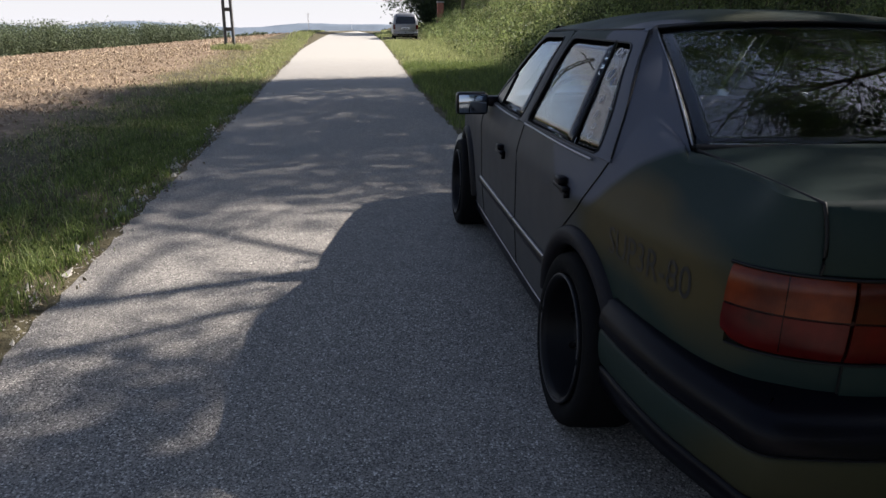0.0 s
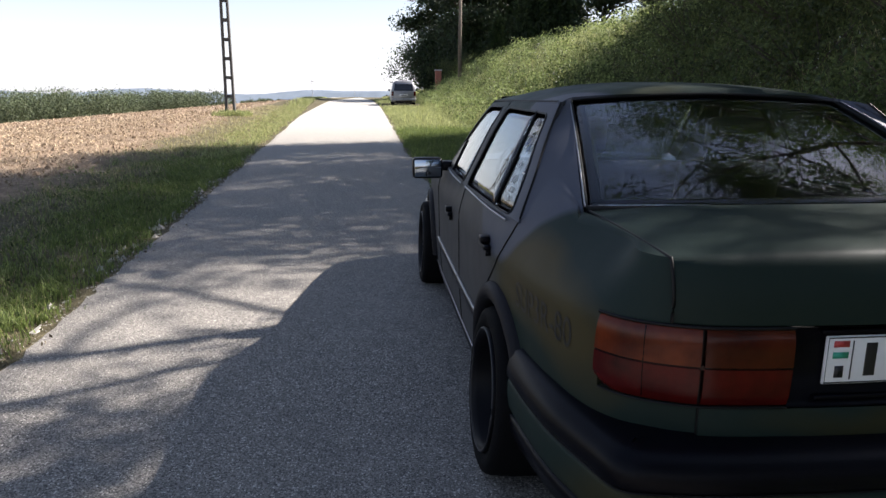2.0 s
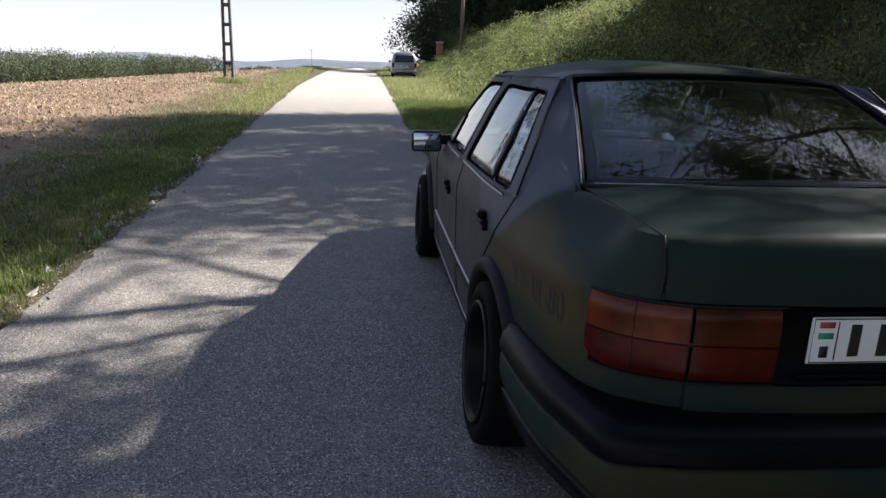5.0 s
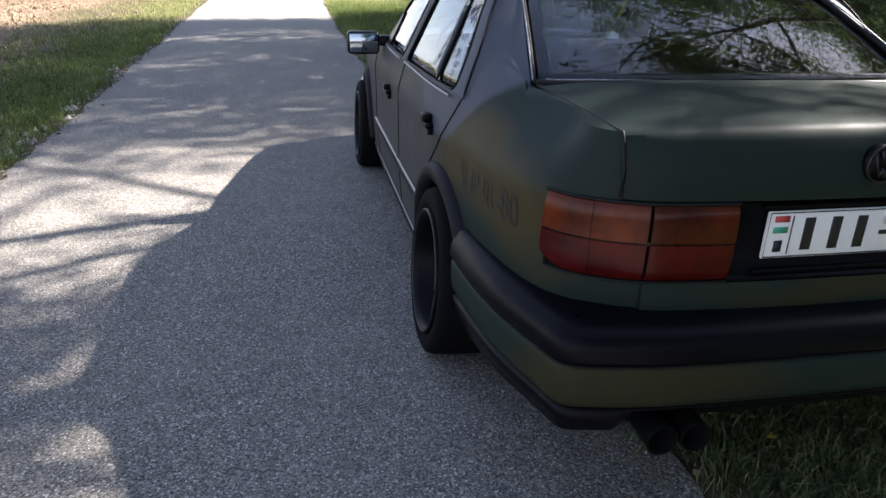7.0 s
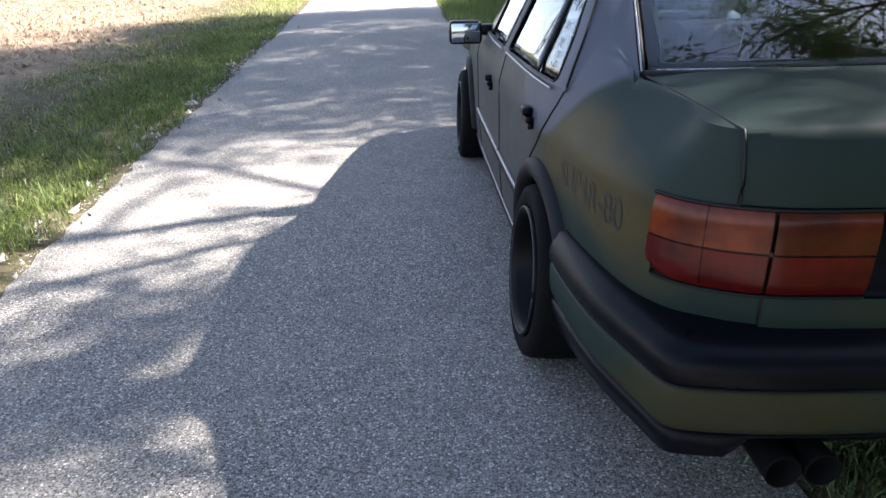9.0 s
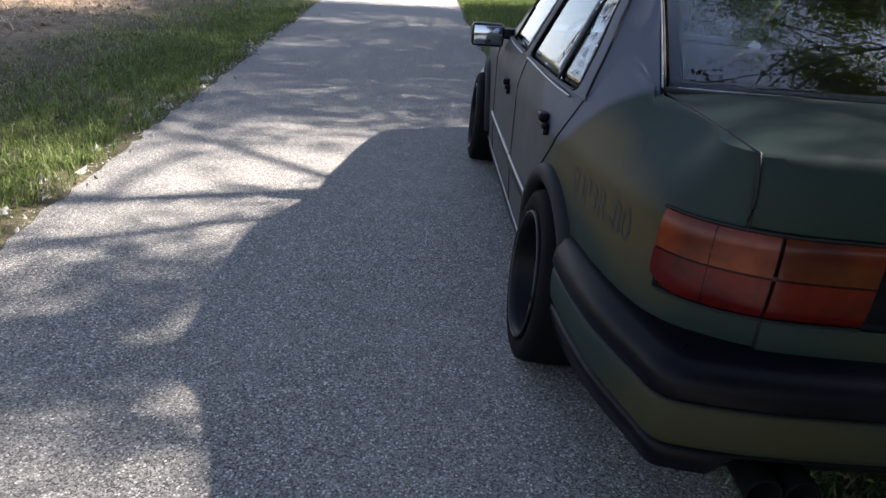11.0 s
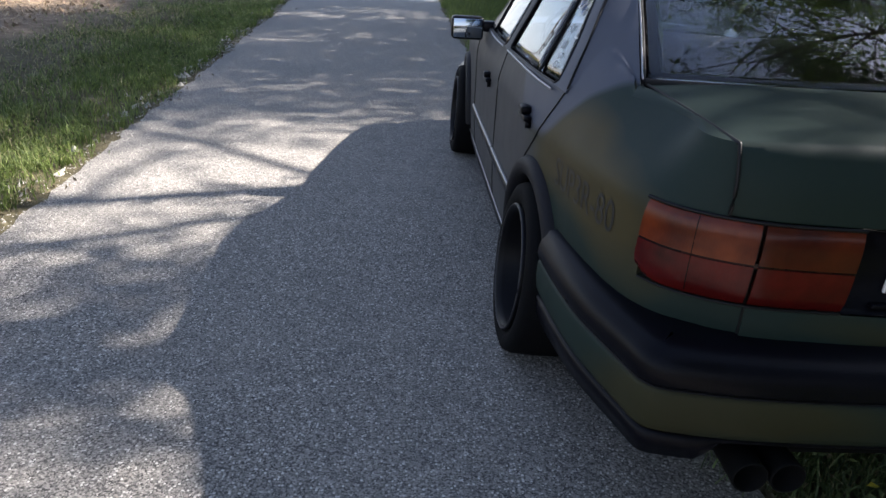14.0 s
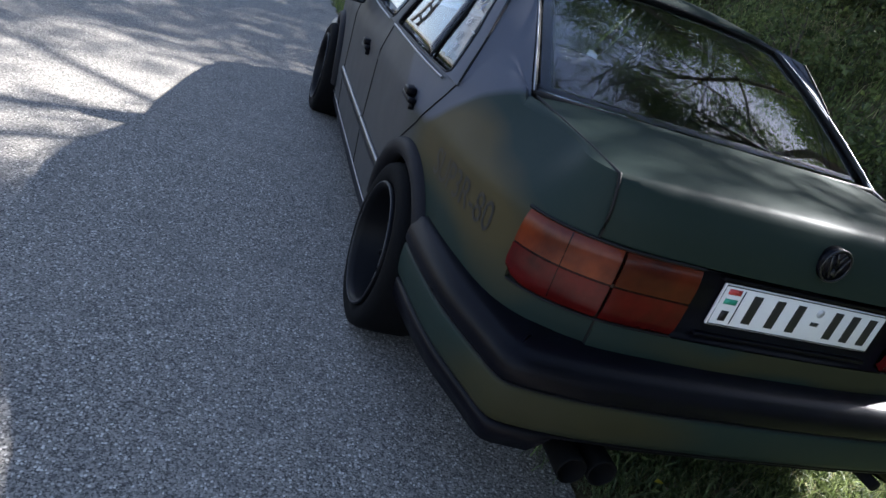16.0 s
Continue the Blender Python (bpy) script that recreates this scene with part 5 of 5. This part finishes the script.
blades("verge_grass", scatter(60000, -0.9, 3.2, 3.0, 20, 3, right_verge), 0.17, 0.008, GRASS, "green grass at the foot of the bank", "grass", 103, 0.7)
blades("verge_grass", scatter(95000, -5.6, -2.9, -1.0, 12, 4, lush_verge), 0.080, 0.006, GRASS, "short grass between lane and field", "grass", 104, 0.7)
blades("verge_grass", scatter(26000, -7.4, -3.0, -1.0, 14, 37, left_verge), 0.10, 0.007, GRASS, "rough grass towards the field", "grass", 120, 0.9)
blades("verge_grass", scatter(30000, -7.4, -4.2, -1.0, 14, 38, lambda x, y, r: left_verge(x, y, r) & (x < road_left(y) - 1.1)), 0.055, 0.006, GRASS_DRY, "trampled dry grass at the field's rim", "grass", 121, 1.6)
blades("verge_grass", scatter(22000, -7.2, -3.0, -1.0, 14, 5, left_verge), 0.085, 0.004, GRASS_DRY, "dry stalks between lane and field", "grass", 105, 0.9)
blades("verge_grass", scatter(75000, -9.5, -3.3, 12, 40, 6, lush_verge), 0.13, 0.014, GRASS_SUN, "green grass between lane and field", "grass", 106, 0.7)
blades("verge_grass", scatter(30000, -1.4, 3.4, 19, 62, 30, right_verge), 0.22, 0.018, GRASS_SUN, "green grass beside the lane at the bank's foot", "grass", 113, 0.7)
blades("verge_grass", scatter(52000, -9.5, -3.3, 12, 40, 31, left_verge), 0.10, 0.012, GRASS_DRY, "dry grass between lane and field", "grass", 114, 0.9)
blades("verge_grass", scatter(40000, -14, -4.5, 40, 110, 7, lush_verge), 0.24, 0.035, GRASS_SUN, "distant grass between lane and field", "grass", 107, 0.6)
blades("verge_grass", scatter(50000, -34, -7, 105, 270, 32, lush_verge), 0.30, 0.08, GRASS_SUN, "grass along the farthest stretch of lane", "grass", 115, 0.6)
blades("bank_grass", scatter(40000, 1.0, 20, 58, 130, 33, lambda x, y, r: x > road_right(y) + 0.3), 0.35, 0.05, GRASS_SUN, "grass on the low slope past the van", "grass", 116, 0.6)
blades("pole_grass", scatter(3500, -7.6, -6.0, 25.8, 28.2, 8, lambda x, y, r: np.hypot(x + 6.6, y - 27) < 0.9), 0.24, 0.014, GRASS_SUN, "tall grass round the concrete pole", "grass", 108, 0.5)


def on_bank(x, y, r):
    return (x > 1.9 + 0.012 * y + r.normal(0, 0.25, len(x))) & patchy(x, y, r, 1.1, 0.3)




def tufts(name, n, y0, y1, edge, off, per, tall, wide, mat, label, seed):
    """Uneven tufts of longer grass beside an edge of the lane."""
    r = np.random.default_rng(seed)
    y = r.uniform(y0, y1, n)
    x = edge(y) + off * np.abs(r.normal(0, 1, n)) ** 1.3
    big = r.uniform(0.5, 1.5, n)
    px = np.repeat(x, per) + r.normal(0, 0.045, n * per) * np.repeat(big, per)
    py = np.repeat(y, per) + r.normal(0, 0.045, n * per) * np.repeat(big, per)
    return blades(name, np.stack([px, py, height(px, py) - 0.005], 1), tall, wide, mat, label, "grass", seed + 1, 0.75)


tufts("grass_tufts", 300, -1.0, 13, lambda y: road_left(y) - 0.10, -0.42, 30, 0.095, 0.006, GRASS, "uneven grass tufts along the lane's edge", 140)
tufts("grass_tufts", 120, -1.0, 13, lambda y: road_left(y) - 0.16, -0.60, 26, 0.12, 0.006, GRASS_LIT, "pale grass tufts between lane and field", 142)
tufts("grass_tufts", 150, -1.6, 2.4, road_right, 0.50, 34, 0.12, 0.0050, GRASS_SHADE, "uneven grass tufts behind the parked car", 144)
blades("bank_grass", scatter(70000, 1.7, 9.5, 3, 26, 9, on_bank), 0.36, 0.010, GRASS_LIT, "tall rough grass on the bank", "grass", 109, 0.7)
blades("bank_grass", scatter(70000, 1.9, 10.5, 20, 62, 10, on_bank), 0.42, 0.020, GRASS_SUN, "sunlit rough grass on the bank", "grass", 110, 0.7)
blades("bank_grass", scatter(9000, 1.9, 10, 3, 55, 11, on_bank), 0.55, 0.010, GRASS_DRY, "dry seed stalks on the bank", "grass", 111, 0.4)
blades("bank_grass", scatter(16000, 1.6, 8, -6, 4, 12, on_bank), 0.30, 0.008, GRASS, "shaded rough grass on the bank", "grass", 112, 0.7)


def weeds(name, pts, tall, leaf, per, mat, label, seed, spread=0.3, category="weeds"):
    """Broad-leaved growth: clumps of leaves over each place."""
    r = np.random.default_rng(seed)
    h = tall * r.uniform(0.4, 1.2, len(pts))
    c = np.repeat(pts, per, 0)
    hh = np.repeat(h, per)
    k = len(c)
    c = c + r.normal(size=(k, 3)) * np.array([spread, spread, 0]) + np.stack([np.zeros(k), np.zeros(k), hh * r.uniform(0.1, 1, k) ** 0.7], 1)
    V, T = leaves_arrays(c, leaf, r, droop=-0.2, shape=0.6)
    return tagged(tri_mesh(name, V, T, mat), label, category, kind="stuff")


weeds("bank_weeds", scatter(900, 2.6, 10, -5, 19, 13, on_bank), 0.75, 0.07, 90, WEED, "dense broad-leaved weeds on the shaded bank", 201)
weeds("bank_weeds", scatter(900, 2.0, 9.5, 13, 58, 14, on_bank), 0.80, 0.085, 80, GRASS_LIT, "leafy weed clumps on the sunlit bank", 202, 0.20)
weeds("bank_weeds", scatter(500, 2.0, 9.5, 11, 56, 40, on_bank), 0.60, 0.07, 60, WEED, "dark leafy weeds low on the sunlit bank", 205, 0.24)
weeds("bank_flowers", scatter(420, 2.0, 9.0, 6, 46, 41, on_bank), 0.75, 0.035, 9, PETAL, "pale flower heads scattered over the bank", 206, 0.16, "flowers")
weeds("verge_clover", scatter(5000, -0.2, 2.2, -2.2, 2.5, 15, right_verge), 0.06, 0.022, 9, WEED, "small clover leaves in the verge grass", 203, 0.06)
weeds("verge_clover", scatter(900, -6.2, -3.1, 0, 10, 16, left_verge), 0.07, 0.03, 9, WEED, "small weeds in the verge grass", 204, 0.07)


def shrub(base, tall, wide, seed, n, leaf, mat, label, loose=0.22):
    r = np.random.default_rng(seed)
    rr = random.Random(seed)
    bz = float(height(*base)) - 0.05
    ob = tagged(empty("shrub", Matrix.Translation((base[0], base[1], bz))), label, "shrub", "shrubs on the bank")
    segs, ends = [], []
    for _ in range(14):
        a, lift = rr.uniform(0, 6.28), rr.uniform(0.5, 1.0)
        p, d = Vector((0, 0, 0)), Vector((math.cos(a) * wide / tall, math.sin(a) * wide / tall, lift)).normalized()
        for i in range(4):
            d = (d + Vector((rr.gauss(0, 0.2), rr.gauss(0, 0.2), rr.gauss(0, 0.1)))).normalized()
            q = p + d * tall * 0.28
            segs.append((p, q, 0.02 * (1 - i / 5), 0.02 * (1 - (i + 1) / 5)))
            p = q
            ends.append(p)
    V, T = limb_mesh(segs, 5)
    tri_mesh("stem", V, T, BARK, ob)
    E = np.array([tuple(e) for e in ends])
    V, T = leaves_arrays(E[r.integers(0, len(E), n)] + r.normal(size=(n, 3)) * loose, leaf, r)
    tri_mesh("crown", V, T, mat, ob)


for k, (x, y, h, w) in enumerate([(4.6, 3.6, 1.9, 1.4), (5.4, 6.4, 2.0, 1.5), (8.6, 3.0, 1.8, 1.3), (6.6, 8.2, 2.2, 1.7), (7.4, 11.5, 2.2, 1.8), (8.6, 14.5, 2.2, 1.8), (8.2, 5.0, 2.6, 2.0), (5.4, -3.4, 2.0, 1.6), (8.8, 18.5, 1.8, 1.6), (6.6, 58, 1.8, 1.5), (6.4, 66, 2.0, 1.6)]):
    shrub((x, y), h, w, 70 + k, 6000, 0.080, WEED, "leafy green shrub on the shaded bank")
for k, (x, y) in enumerate([(6.3, 78), (7.4, 73), (8.8, 68), (6.6, 88)]):
    shrub((x, y), 5.5, 3.5, 95 + k, 7000, 0.3, LEAF_DARK, "dark bush where the bank meets the lane", 0.6)
for k, (x, y, h, w) in enumerate([(3.6, 6.2, 0.9, 0.9), (4.0, 8.8, 1.1, 1.0), (4.6, 11.0, 1.2, 1.0), (5.6, 12.8, 1.3, 1.1), (3.9, 4.6, 1.0, 0.8), (4.3, 2.4, 1.1, 0.9), (5.0, 8.2, 1.4, 1.1), (6.0, 10.2, 1.5, 1.2), (5.8, 5.6, 1.3, 1.0), (3.4, 10.0, 0.8, 0.8), (6.4, 14.8, 1.2, 1.1), (4.4, 13.6, 0.9, 0.9), (3.5, 3.2, 0.7, 0.7), (6.8, 7.0, 1.6, 1.2)]):
    shrub((x, y), h, w, 140 + k, 2600, 0.060, LEAF_LIGHT if k % 3 else WEED, "low light-green shrub on the shaded bank", 0.17)
for k, (x, y, w) in enumerate([(4.9, 3.6, 0.45), (4.4, 5.4, 0.3), (5.5, 7.0, 0.4), (5.4, 4.6, 0.35)]):
    blades("dry_grass_tuft", scatter(420, x - w, x + w, y - w, y + w, 43 + k, lambda a, b, r: np.hypot(a - x, b - y) < w * np.sqrt(r.uniform(0.1, 1, len(a)))), 0.75, 0.009, GRASS_DRY, "pale dry grass tuft on the shaded bank", "grass", 130 + k, 0.7)

# ---- field ----


def lumps(name, pts, size, mat, label, category, seed):
    """Irregular clods or stones."""
    r = np.random.default_rng(seed)
    n = len(pts)
    base = np.array([(1, 0, 0), (-1, 0, 0), (0, 1, 0), (0, -1, 0), (0, 0, 1), (0, 0, -0.6)], float)
    S = np.asarray(size) * r.uniform(0.4, 1.5, n)
    V = base[None] * S[:, None, None] * r.uniform(0.5, 1.2, (n, 6, 3))
    a = r.uniform(0, 6.28, n)
    R = np.stack([np.stack([np.cos(a), -np.sin(a)], 1), np.stack([np.sin(a), np.cos(a)], 1)], 1)
    V[:, :, :2] = np.einsum("nij,nkj->nki", R, V[:, :, :2] + V[:, :, 2:3] * r.normal(0, 0.4, (n, 1, 2)))
    V = (V + pts[:, None]).reshape(-1, 3)
    f = np.array([(0, 2, 4), (2, 1, 4), (1, 3, 4), (3, 0, 4), (2, 0, 5), (1, 2, 5), (3, 1, 5), (0, 3, 5)])
    T = (np.arange(n)[:, None, None] * 6 + f[None]).reshape(-1, 3)
    return tagged(tri_mesh(name, V, T, mat), label, category, kind="stuff")


def in_field(x, y, r):
    return x < field_edge(y) + r.normal(0, 0.5, len(x)) - 0.2


lumps("field_clods", scatter(16000, -26, -6, 2, 34, 17, in_field), 0.05, CLOD, "tilled earth clods in the field", "soil", 301)
lumps("field_clods", scatter(9000, -60, -8, 30, 100, 18, in_field), 0.10, CLOD, "tilled earth clods far out in the field", "soil", 302)
blades("stubble", scatter(40000, -26, -6, 2, 36, 19, in_field), 0.10, 0.016, STRAW, "chopped straw and stubble on the field", "straw", 303, 2.4)
blades("stubble", scatter(26000, -70, -8, 30, 120, 20, in_field), 0.16, 0.05, STRAW, "chopped straw far out on the field", "straw", 304, 2.4)
lumps("edge_grit", scatter(9000, -3.7, -2.8, -1, 14, 21, lambda x, y, r: np.abs(x - road_left(y) + 0.05) < np.abs(r.normal(0, 0.09, len(x)))), 0.011, STONE, "crumbled grit along the lane's edge", "gravel", 305)
lumps("edge_grit", scatter(2600, -0.7, 0.1, -2, 3, 22, lambda x, y, r: np.abs(x - road_right(y)) < np.abs(r.normal(0, 0.09, len(x)))), 0.008, STONE, "crumbled grit beside the verge", "gravel", 306)
lumps("edge_stones", scatter(1500, -3.9, -2.9, -1, 12, 24, lambda x, y, r: np.abs(x - road_left(y) + 0.16) < np.abs(r.normal(0, 0.10, len(x)))), 0.034, STONE, "pale stones in the soil along the lane's edge", "stone", 308)
g = scatter(700, -3.2, -0.3, -1.5, 8, 23)
g[:, 2] = road_height(g[:, 1]) + 0.013
lumps("road_grit", g, 0.004, STONE, "loose grit on the lane", "gravel", 307)

# fallen leaves by the car
for k, (x, y, s) in enumerate([(-0.205, 0.115, 0.040), (0.02, -0.27, 0.032), (0.0, -0.52, 0.03), (-0.02, 0.05, 0.03)]):
    V, T = leaves_arrays(np.array([[0.0, 0, 0]]), s, np.random.default_rng(600 + k), droop=-0.3, shape=0.7)
    leaf = tri_mesh("fallen_leaf", V, T, YELLOW)
    leaf.location = (x, y, float(height(x, y)) + 0.07)
    tagged(leaf, "yellow fallen leaf lying in the grass", "leaf", "fallen leaves")

weeds("leaf_litter", scatter(520, -0.42, 0.35, -1.3, 2.2, 42, lambda x, y, r: x > road_right(y) - 0.02 + np.abs(r.normal(0, 0.10, len(x)))), 0.035, 0.026, 4, LITTER, "brown dead leaves and soil crumbs along the lane's edge", 207, 0.05, "leaf litter")

weeds("leaf_litter", scatter(900, -3.9, -2.9, -1, 12, 47, lambda x, y, r: np.abs(x - road_left(y) + 0.10) < np.abs(r.normal(0, 0.13, len(x)))), 0.03, 0.026, 4, LITTER, "brown dead leaves between lane and grass", 208, 0.06, "leaf litter")

# ---- poles ----


def lattice_pole(x, y, tall, mat, label):
    """A tapered concrete pole of two rails joined by rungs, with slots between them."""
    bz = float(height(x, y)) - 0.1
    ob = tagged(empty("utility_pole", Matrix.Translation((x, y, bz))), label, "pole", "poles along the field")
    half = lambda z: 0.155 - 0.075 * z / tall
    for sd in (-1, 1):
        bm = bmesh.new()
        vs = []
        for z in (0, tall):
            c, w, d = sd * half(z), 0.045, 0.10 - 0.04 * z / tall
            vs.append([bm.verts.new((c + a * w, b * d, z)) for a, b in ((-1, -1), (1, -1), (1, 1), (-1, 1))])
        for i in range(4):
            bm.faces.new((vs[0][i], vs[0][(i + 1) % 4], vs[1][(i + 1) % 4], vs[1][i]))
        bm.faces.new(vs[0][::-1]), bm.faces.new(vs[1])
        bmesh.ops.bevel(bm, geom=bm.edges[:], offset=0.008, segments=1, affect="EDGES")
        part("rail", bm, mat, ob, smooth=False)
    z = 0.05
    while z < tall - 0.2:
        w = half(z)
        part("rung", box_bm(-w, w, -0.06, 0.06, z, z + 0.13, bevel=0.01), mat, ob, smooth=False)
        z += 0.72
    part("cap", box_bm(-half(tall) - 0.03, half(tall) + 0.03, -0.07, 0.07, tall - 0.12, tall + 0.02, bevel=0.01), mat, ob)
    part("crossarm", box_bm(-0.75, 0.75, -0.05, 0.05, tall - 0.55, tall - 0.45, bevel=0.01), mat, ob)
    for ix in (-0.65, -0.25, 0.25, 0.65):
        part("insulator", lathe([(tall - 0.45, 0.0), (tall - 0.45, 0.035), (tall - 0.40, 0.05), (tall - 0.36, 0.03), (tall - 0.32, 0.045), (tall - 0.28, 0.0)], 10, "z"), STICKER, ob).location = (ix, 0, 0)


lattice_pole(-6.75, 27, 9.0, CONCRETE, "weathered concrete pole with slots beside the field")
lattice_pole(-25.5, 300, 9.0, CONCRETE_PALE, "pale concrete pole far along the field")
lattice_pole(-13.0, 560, 11.0, CONCRETE_PALE, "pale concrete pole far along the field")
bz = float(height(5.4, 50))
pole = tagged(empty("wooden_pole", Matrix.Translation((5.4, 50, bz - 0.2))), "grey wooden utility pole on the bank", "pole")
part("shaft", rod(bmesh.new(), (0, 0, 0), (0, 0, 9), 0.14, 0.10, 14), WOOD, pole)
part("crossarm", box_bm(-0.7, 0.7, -0.05, 0.05, 8.4, 8.5, bevel=0.01), WOOD, pole)
pz = float(height(4.6, 58))
pillar = tagged(empty("gate_pillar", Matrix.Translation((4.6, 58, pz - 0.1))), "red brick gate pillar on the bank", "pillar")
part("shaft", box_bm(-0.25, 0.25, -0.25, 0.25, 0, 1.75, bevel=0.01), BRICK, pillar)
part("cap", box_bm(-0.31, 0.31, -0.31, 0.31, 1.75, 1.85, bevel=0.02), CONCRETE_PALE, pillar)

# ---- small grey van parked up the lane ----
VX, VY = 1.02, 45.0
VZ = float(height(VX, VY)) - 0.03
van = tagged(empty("parked_van", Matrix.Translation((VX, VY, VZ))), "small grey high-roofed hatchback parked beside the lane", "car")
rows = []
for hw, y0, z in ((0.74, 0.06, 0.25), (0.80, 0.0, 0.42), (0.815, 0.0, 0.60), (0.81, 0.01, 0.85), (0.80, 0.03, 0.98), (0.755, 0.10, 1.25), (0.69, 0.17, 1.48), (0.60, 0.22, 1.60), (0.40, 0.30, 1.655), (0.05, 0.4, 1.665)):
    ya, yb = y0, 3.5 - (0.0 if z < 0.8 else (z - 0.8) * 1.5)
    r0 = 0.10
    rows.append([(-hw, yb, z), (-hw, ya + 1.6, z), (-hw, ya + r0, z), (-hw + 0.03, ya + 0.03, z), (-hw + r0, ya, z), (0, ya - 0.01, z), (hw - r0, ya, z), (hw - 0.03, ya + 0.03, z), (hw, ya + r0, z), (hw, ya + 1.6, z), (hw, yb, z), (0, yb, z), (-hw, yb, z)])
part("body", sheet(rows, 0, lambda c: Vector((0, 1.6, 0.7))), VANPAINT, van)
part("back_window", sheet([[Vector((u * w, y - 0.012, z)) for u in np.linspace(-1, 1, 7)] for w, y, z in ((0.64, 0.012, 0.99), (0.62, 0.075, 1.22), (0.57, 0.135, 1.44))], 0.01, lambda c: Vector((0, 1.6, 0.7))), DARKPANE, van)
for sd in (-1, 1):
    part("tail_lamp", sheet([[Vector((sd * x, y, z)) for x, y in ((0.66, -0.012), (0.75, 0.0), (0.815, 0.07))] for z in (0.66, 0.80, 0.95)], 0.01, lambda c: Vector((0, 1.6, 0.7))), REDLENS, van)
    part("side_window", sheet([[Vector((sd * w, y, z)) for y in (0.4, 1.2, 2.3)] for w, z in ((0.803, 0.99), (0.762, 1.25), (0.705, 1.46))], 0.01, lambda c: Vector((0, 1.6, 0.7))), DARKPANE, van)
    part("door_mirror", box_bm(*sorted((sd * 0.82, sd * 0.98)), 2.3, 2.4, 0.98, 1.12, bevel=0.03), BLACK, van)
    for yw in (0.55, 2.85):
        w = empty("wheel", None)
        w.parent = van
        w.location = (sd * 0.70, yw, 0.275)
        part("tyre", lathe([(-0.08, 0.17), (-0.085, 0.25), (-0.06, 0.275), (0.06, 0.275), (0.085, 0.25), (0.08, 0.17)], 24), RUBBER, w)
        part("rim", lathe([(-0.07, 0.0), (-0.07, 0.17), (0.07, 0.17), (0.07, 0.0)], 16), CHROME, w)
part("bumper", box_bm(-0.80, 0.80, -0.07, 0.12, 0.30, 0.50, bevel=0.05), VANPAINT, van)
part("bumper_insert", box_bm(-0.55, 0.55, -0.085, -0.05, 0.28, 0.36, bevel=0.01), BLACK, van)
vp = part("licence_plate", box_bm(-0.26, 0.26, -0.03, -0.012, 0.66, 0.77, bevel=0.003), WHITE, van)
part("plate_bar", box_bm(-0.2, 0.2, -0.033, -0.029, 0.69, 0.74), INK, vp)
part("underbody", box_bm(-0.62, 0.62, 0.1, 3.4, 0.18, 0.4), DARK, van)

# ---- distance ----
r = np.random.default_rng(77)


def woods(name, n, place, tall, leaf, per, mat, label, seed, crest=-99.0):
    r = np.random.default_rng(seed)
    x, y = place(r, n)
    z = height(x, y)
    h = np.maximum(tall, crest - z) * r.uniform(0.72, 1.06, n)
    c = np.repeat(np.stack([x, y, z], 1), per, 0)
    hh = np.repeat(h, per)
    k = len(c)
    u = r.normal(size=(k, 3))
    u /= np.linalg.norm(u, axis=1)[:, None]
    u *= r.uniform(0.6, 1.0, k)[:, None]
    lob = 1 + 0.25 * np.sin(u[:, 0] * 7 + hh) * np.cos(u[:, 2] * 6 + hh * 2)
    c = c + u * np.stack([hh * 0.42 * lob, hh * 0.42 * lob, hh * 0.46 * lob], 1) + np.stack([np.zeros(k), np.zeros(k), hh * 0.5], 1)
    V, T = leaves_arrays(c, leaf, r, droop=-0.3, shape=0.7)
    return tagged(tri_mesh(name, V, T, mat), label, "woods", kind="stuff")


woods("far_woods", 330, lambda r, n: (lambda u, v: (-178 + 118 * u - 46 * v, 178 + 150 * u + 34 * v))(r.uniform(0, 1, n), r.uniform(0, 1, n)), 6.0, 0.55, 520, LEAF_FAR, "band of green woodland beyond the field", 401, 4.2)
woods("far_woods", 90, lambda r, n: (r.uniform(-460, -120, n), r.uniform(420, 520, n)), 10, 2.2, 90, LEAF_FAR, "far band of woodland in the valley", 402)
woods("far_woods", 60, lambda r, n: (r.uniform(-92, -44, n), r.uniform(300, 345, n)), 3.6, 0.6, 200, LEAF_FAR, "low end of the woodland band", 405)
woods("silver_thicket", 10, lambda r, n: (r.uniform(-150, -120, n), r.uniform(178, 196, n)), 8.0, 0.6, 420, LEAF_SILVER, "silvery willow thicket at the field's edge", 403)
woods("hedge", 14, lambda r, n: (r.uniform(-20, 12, n), r.uniform(380, 400, n)), 1.3, 0.5, 160, LEAF_DARK, "low hedge where the lane disappears", 404)

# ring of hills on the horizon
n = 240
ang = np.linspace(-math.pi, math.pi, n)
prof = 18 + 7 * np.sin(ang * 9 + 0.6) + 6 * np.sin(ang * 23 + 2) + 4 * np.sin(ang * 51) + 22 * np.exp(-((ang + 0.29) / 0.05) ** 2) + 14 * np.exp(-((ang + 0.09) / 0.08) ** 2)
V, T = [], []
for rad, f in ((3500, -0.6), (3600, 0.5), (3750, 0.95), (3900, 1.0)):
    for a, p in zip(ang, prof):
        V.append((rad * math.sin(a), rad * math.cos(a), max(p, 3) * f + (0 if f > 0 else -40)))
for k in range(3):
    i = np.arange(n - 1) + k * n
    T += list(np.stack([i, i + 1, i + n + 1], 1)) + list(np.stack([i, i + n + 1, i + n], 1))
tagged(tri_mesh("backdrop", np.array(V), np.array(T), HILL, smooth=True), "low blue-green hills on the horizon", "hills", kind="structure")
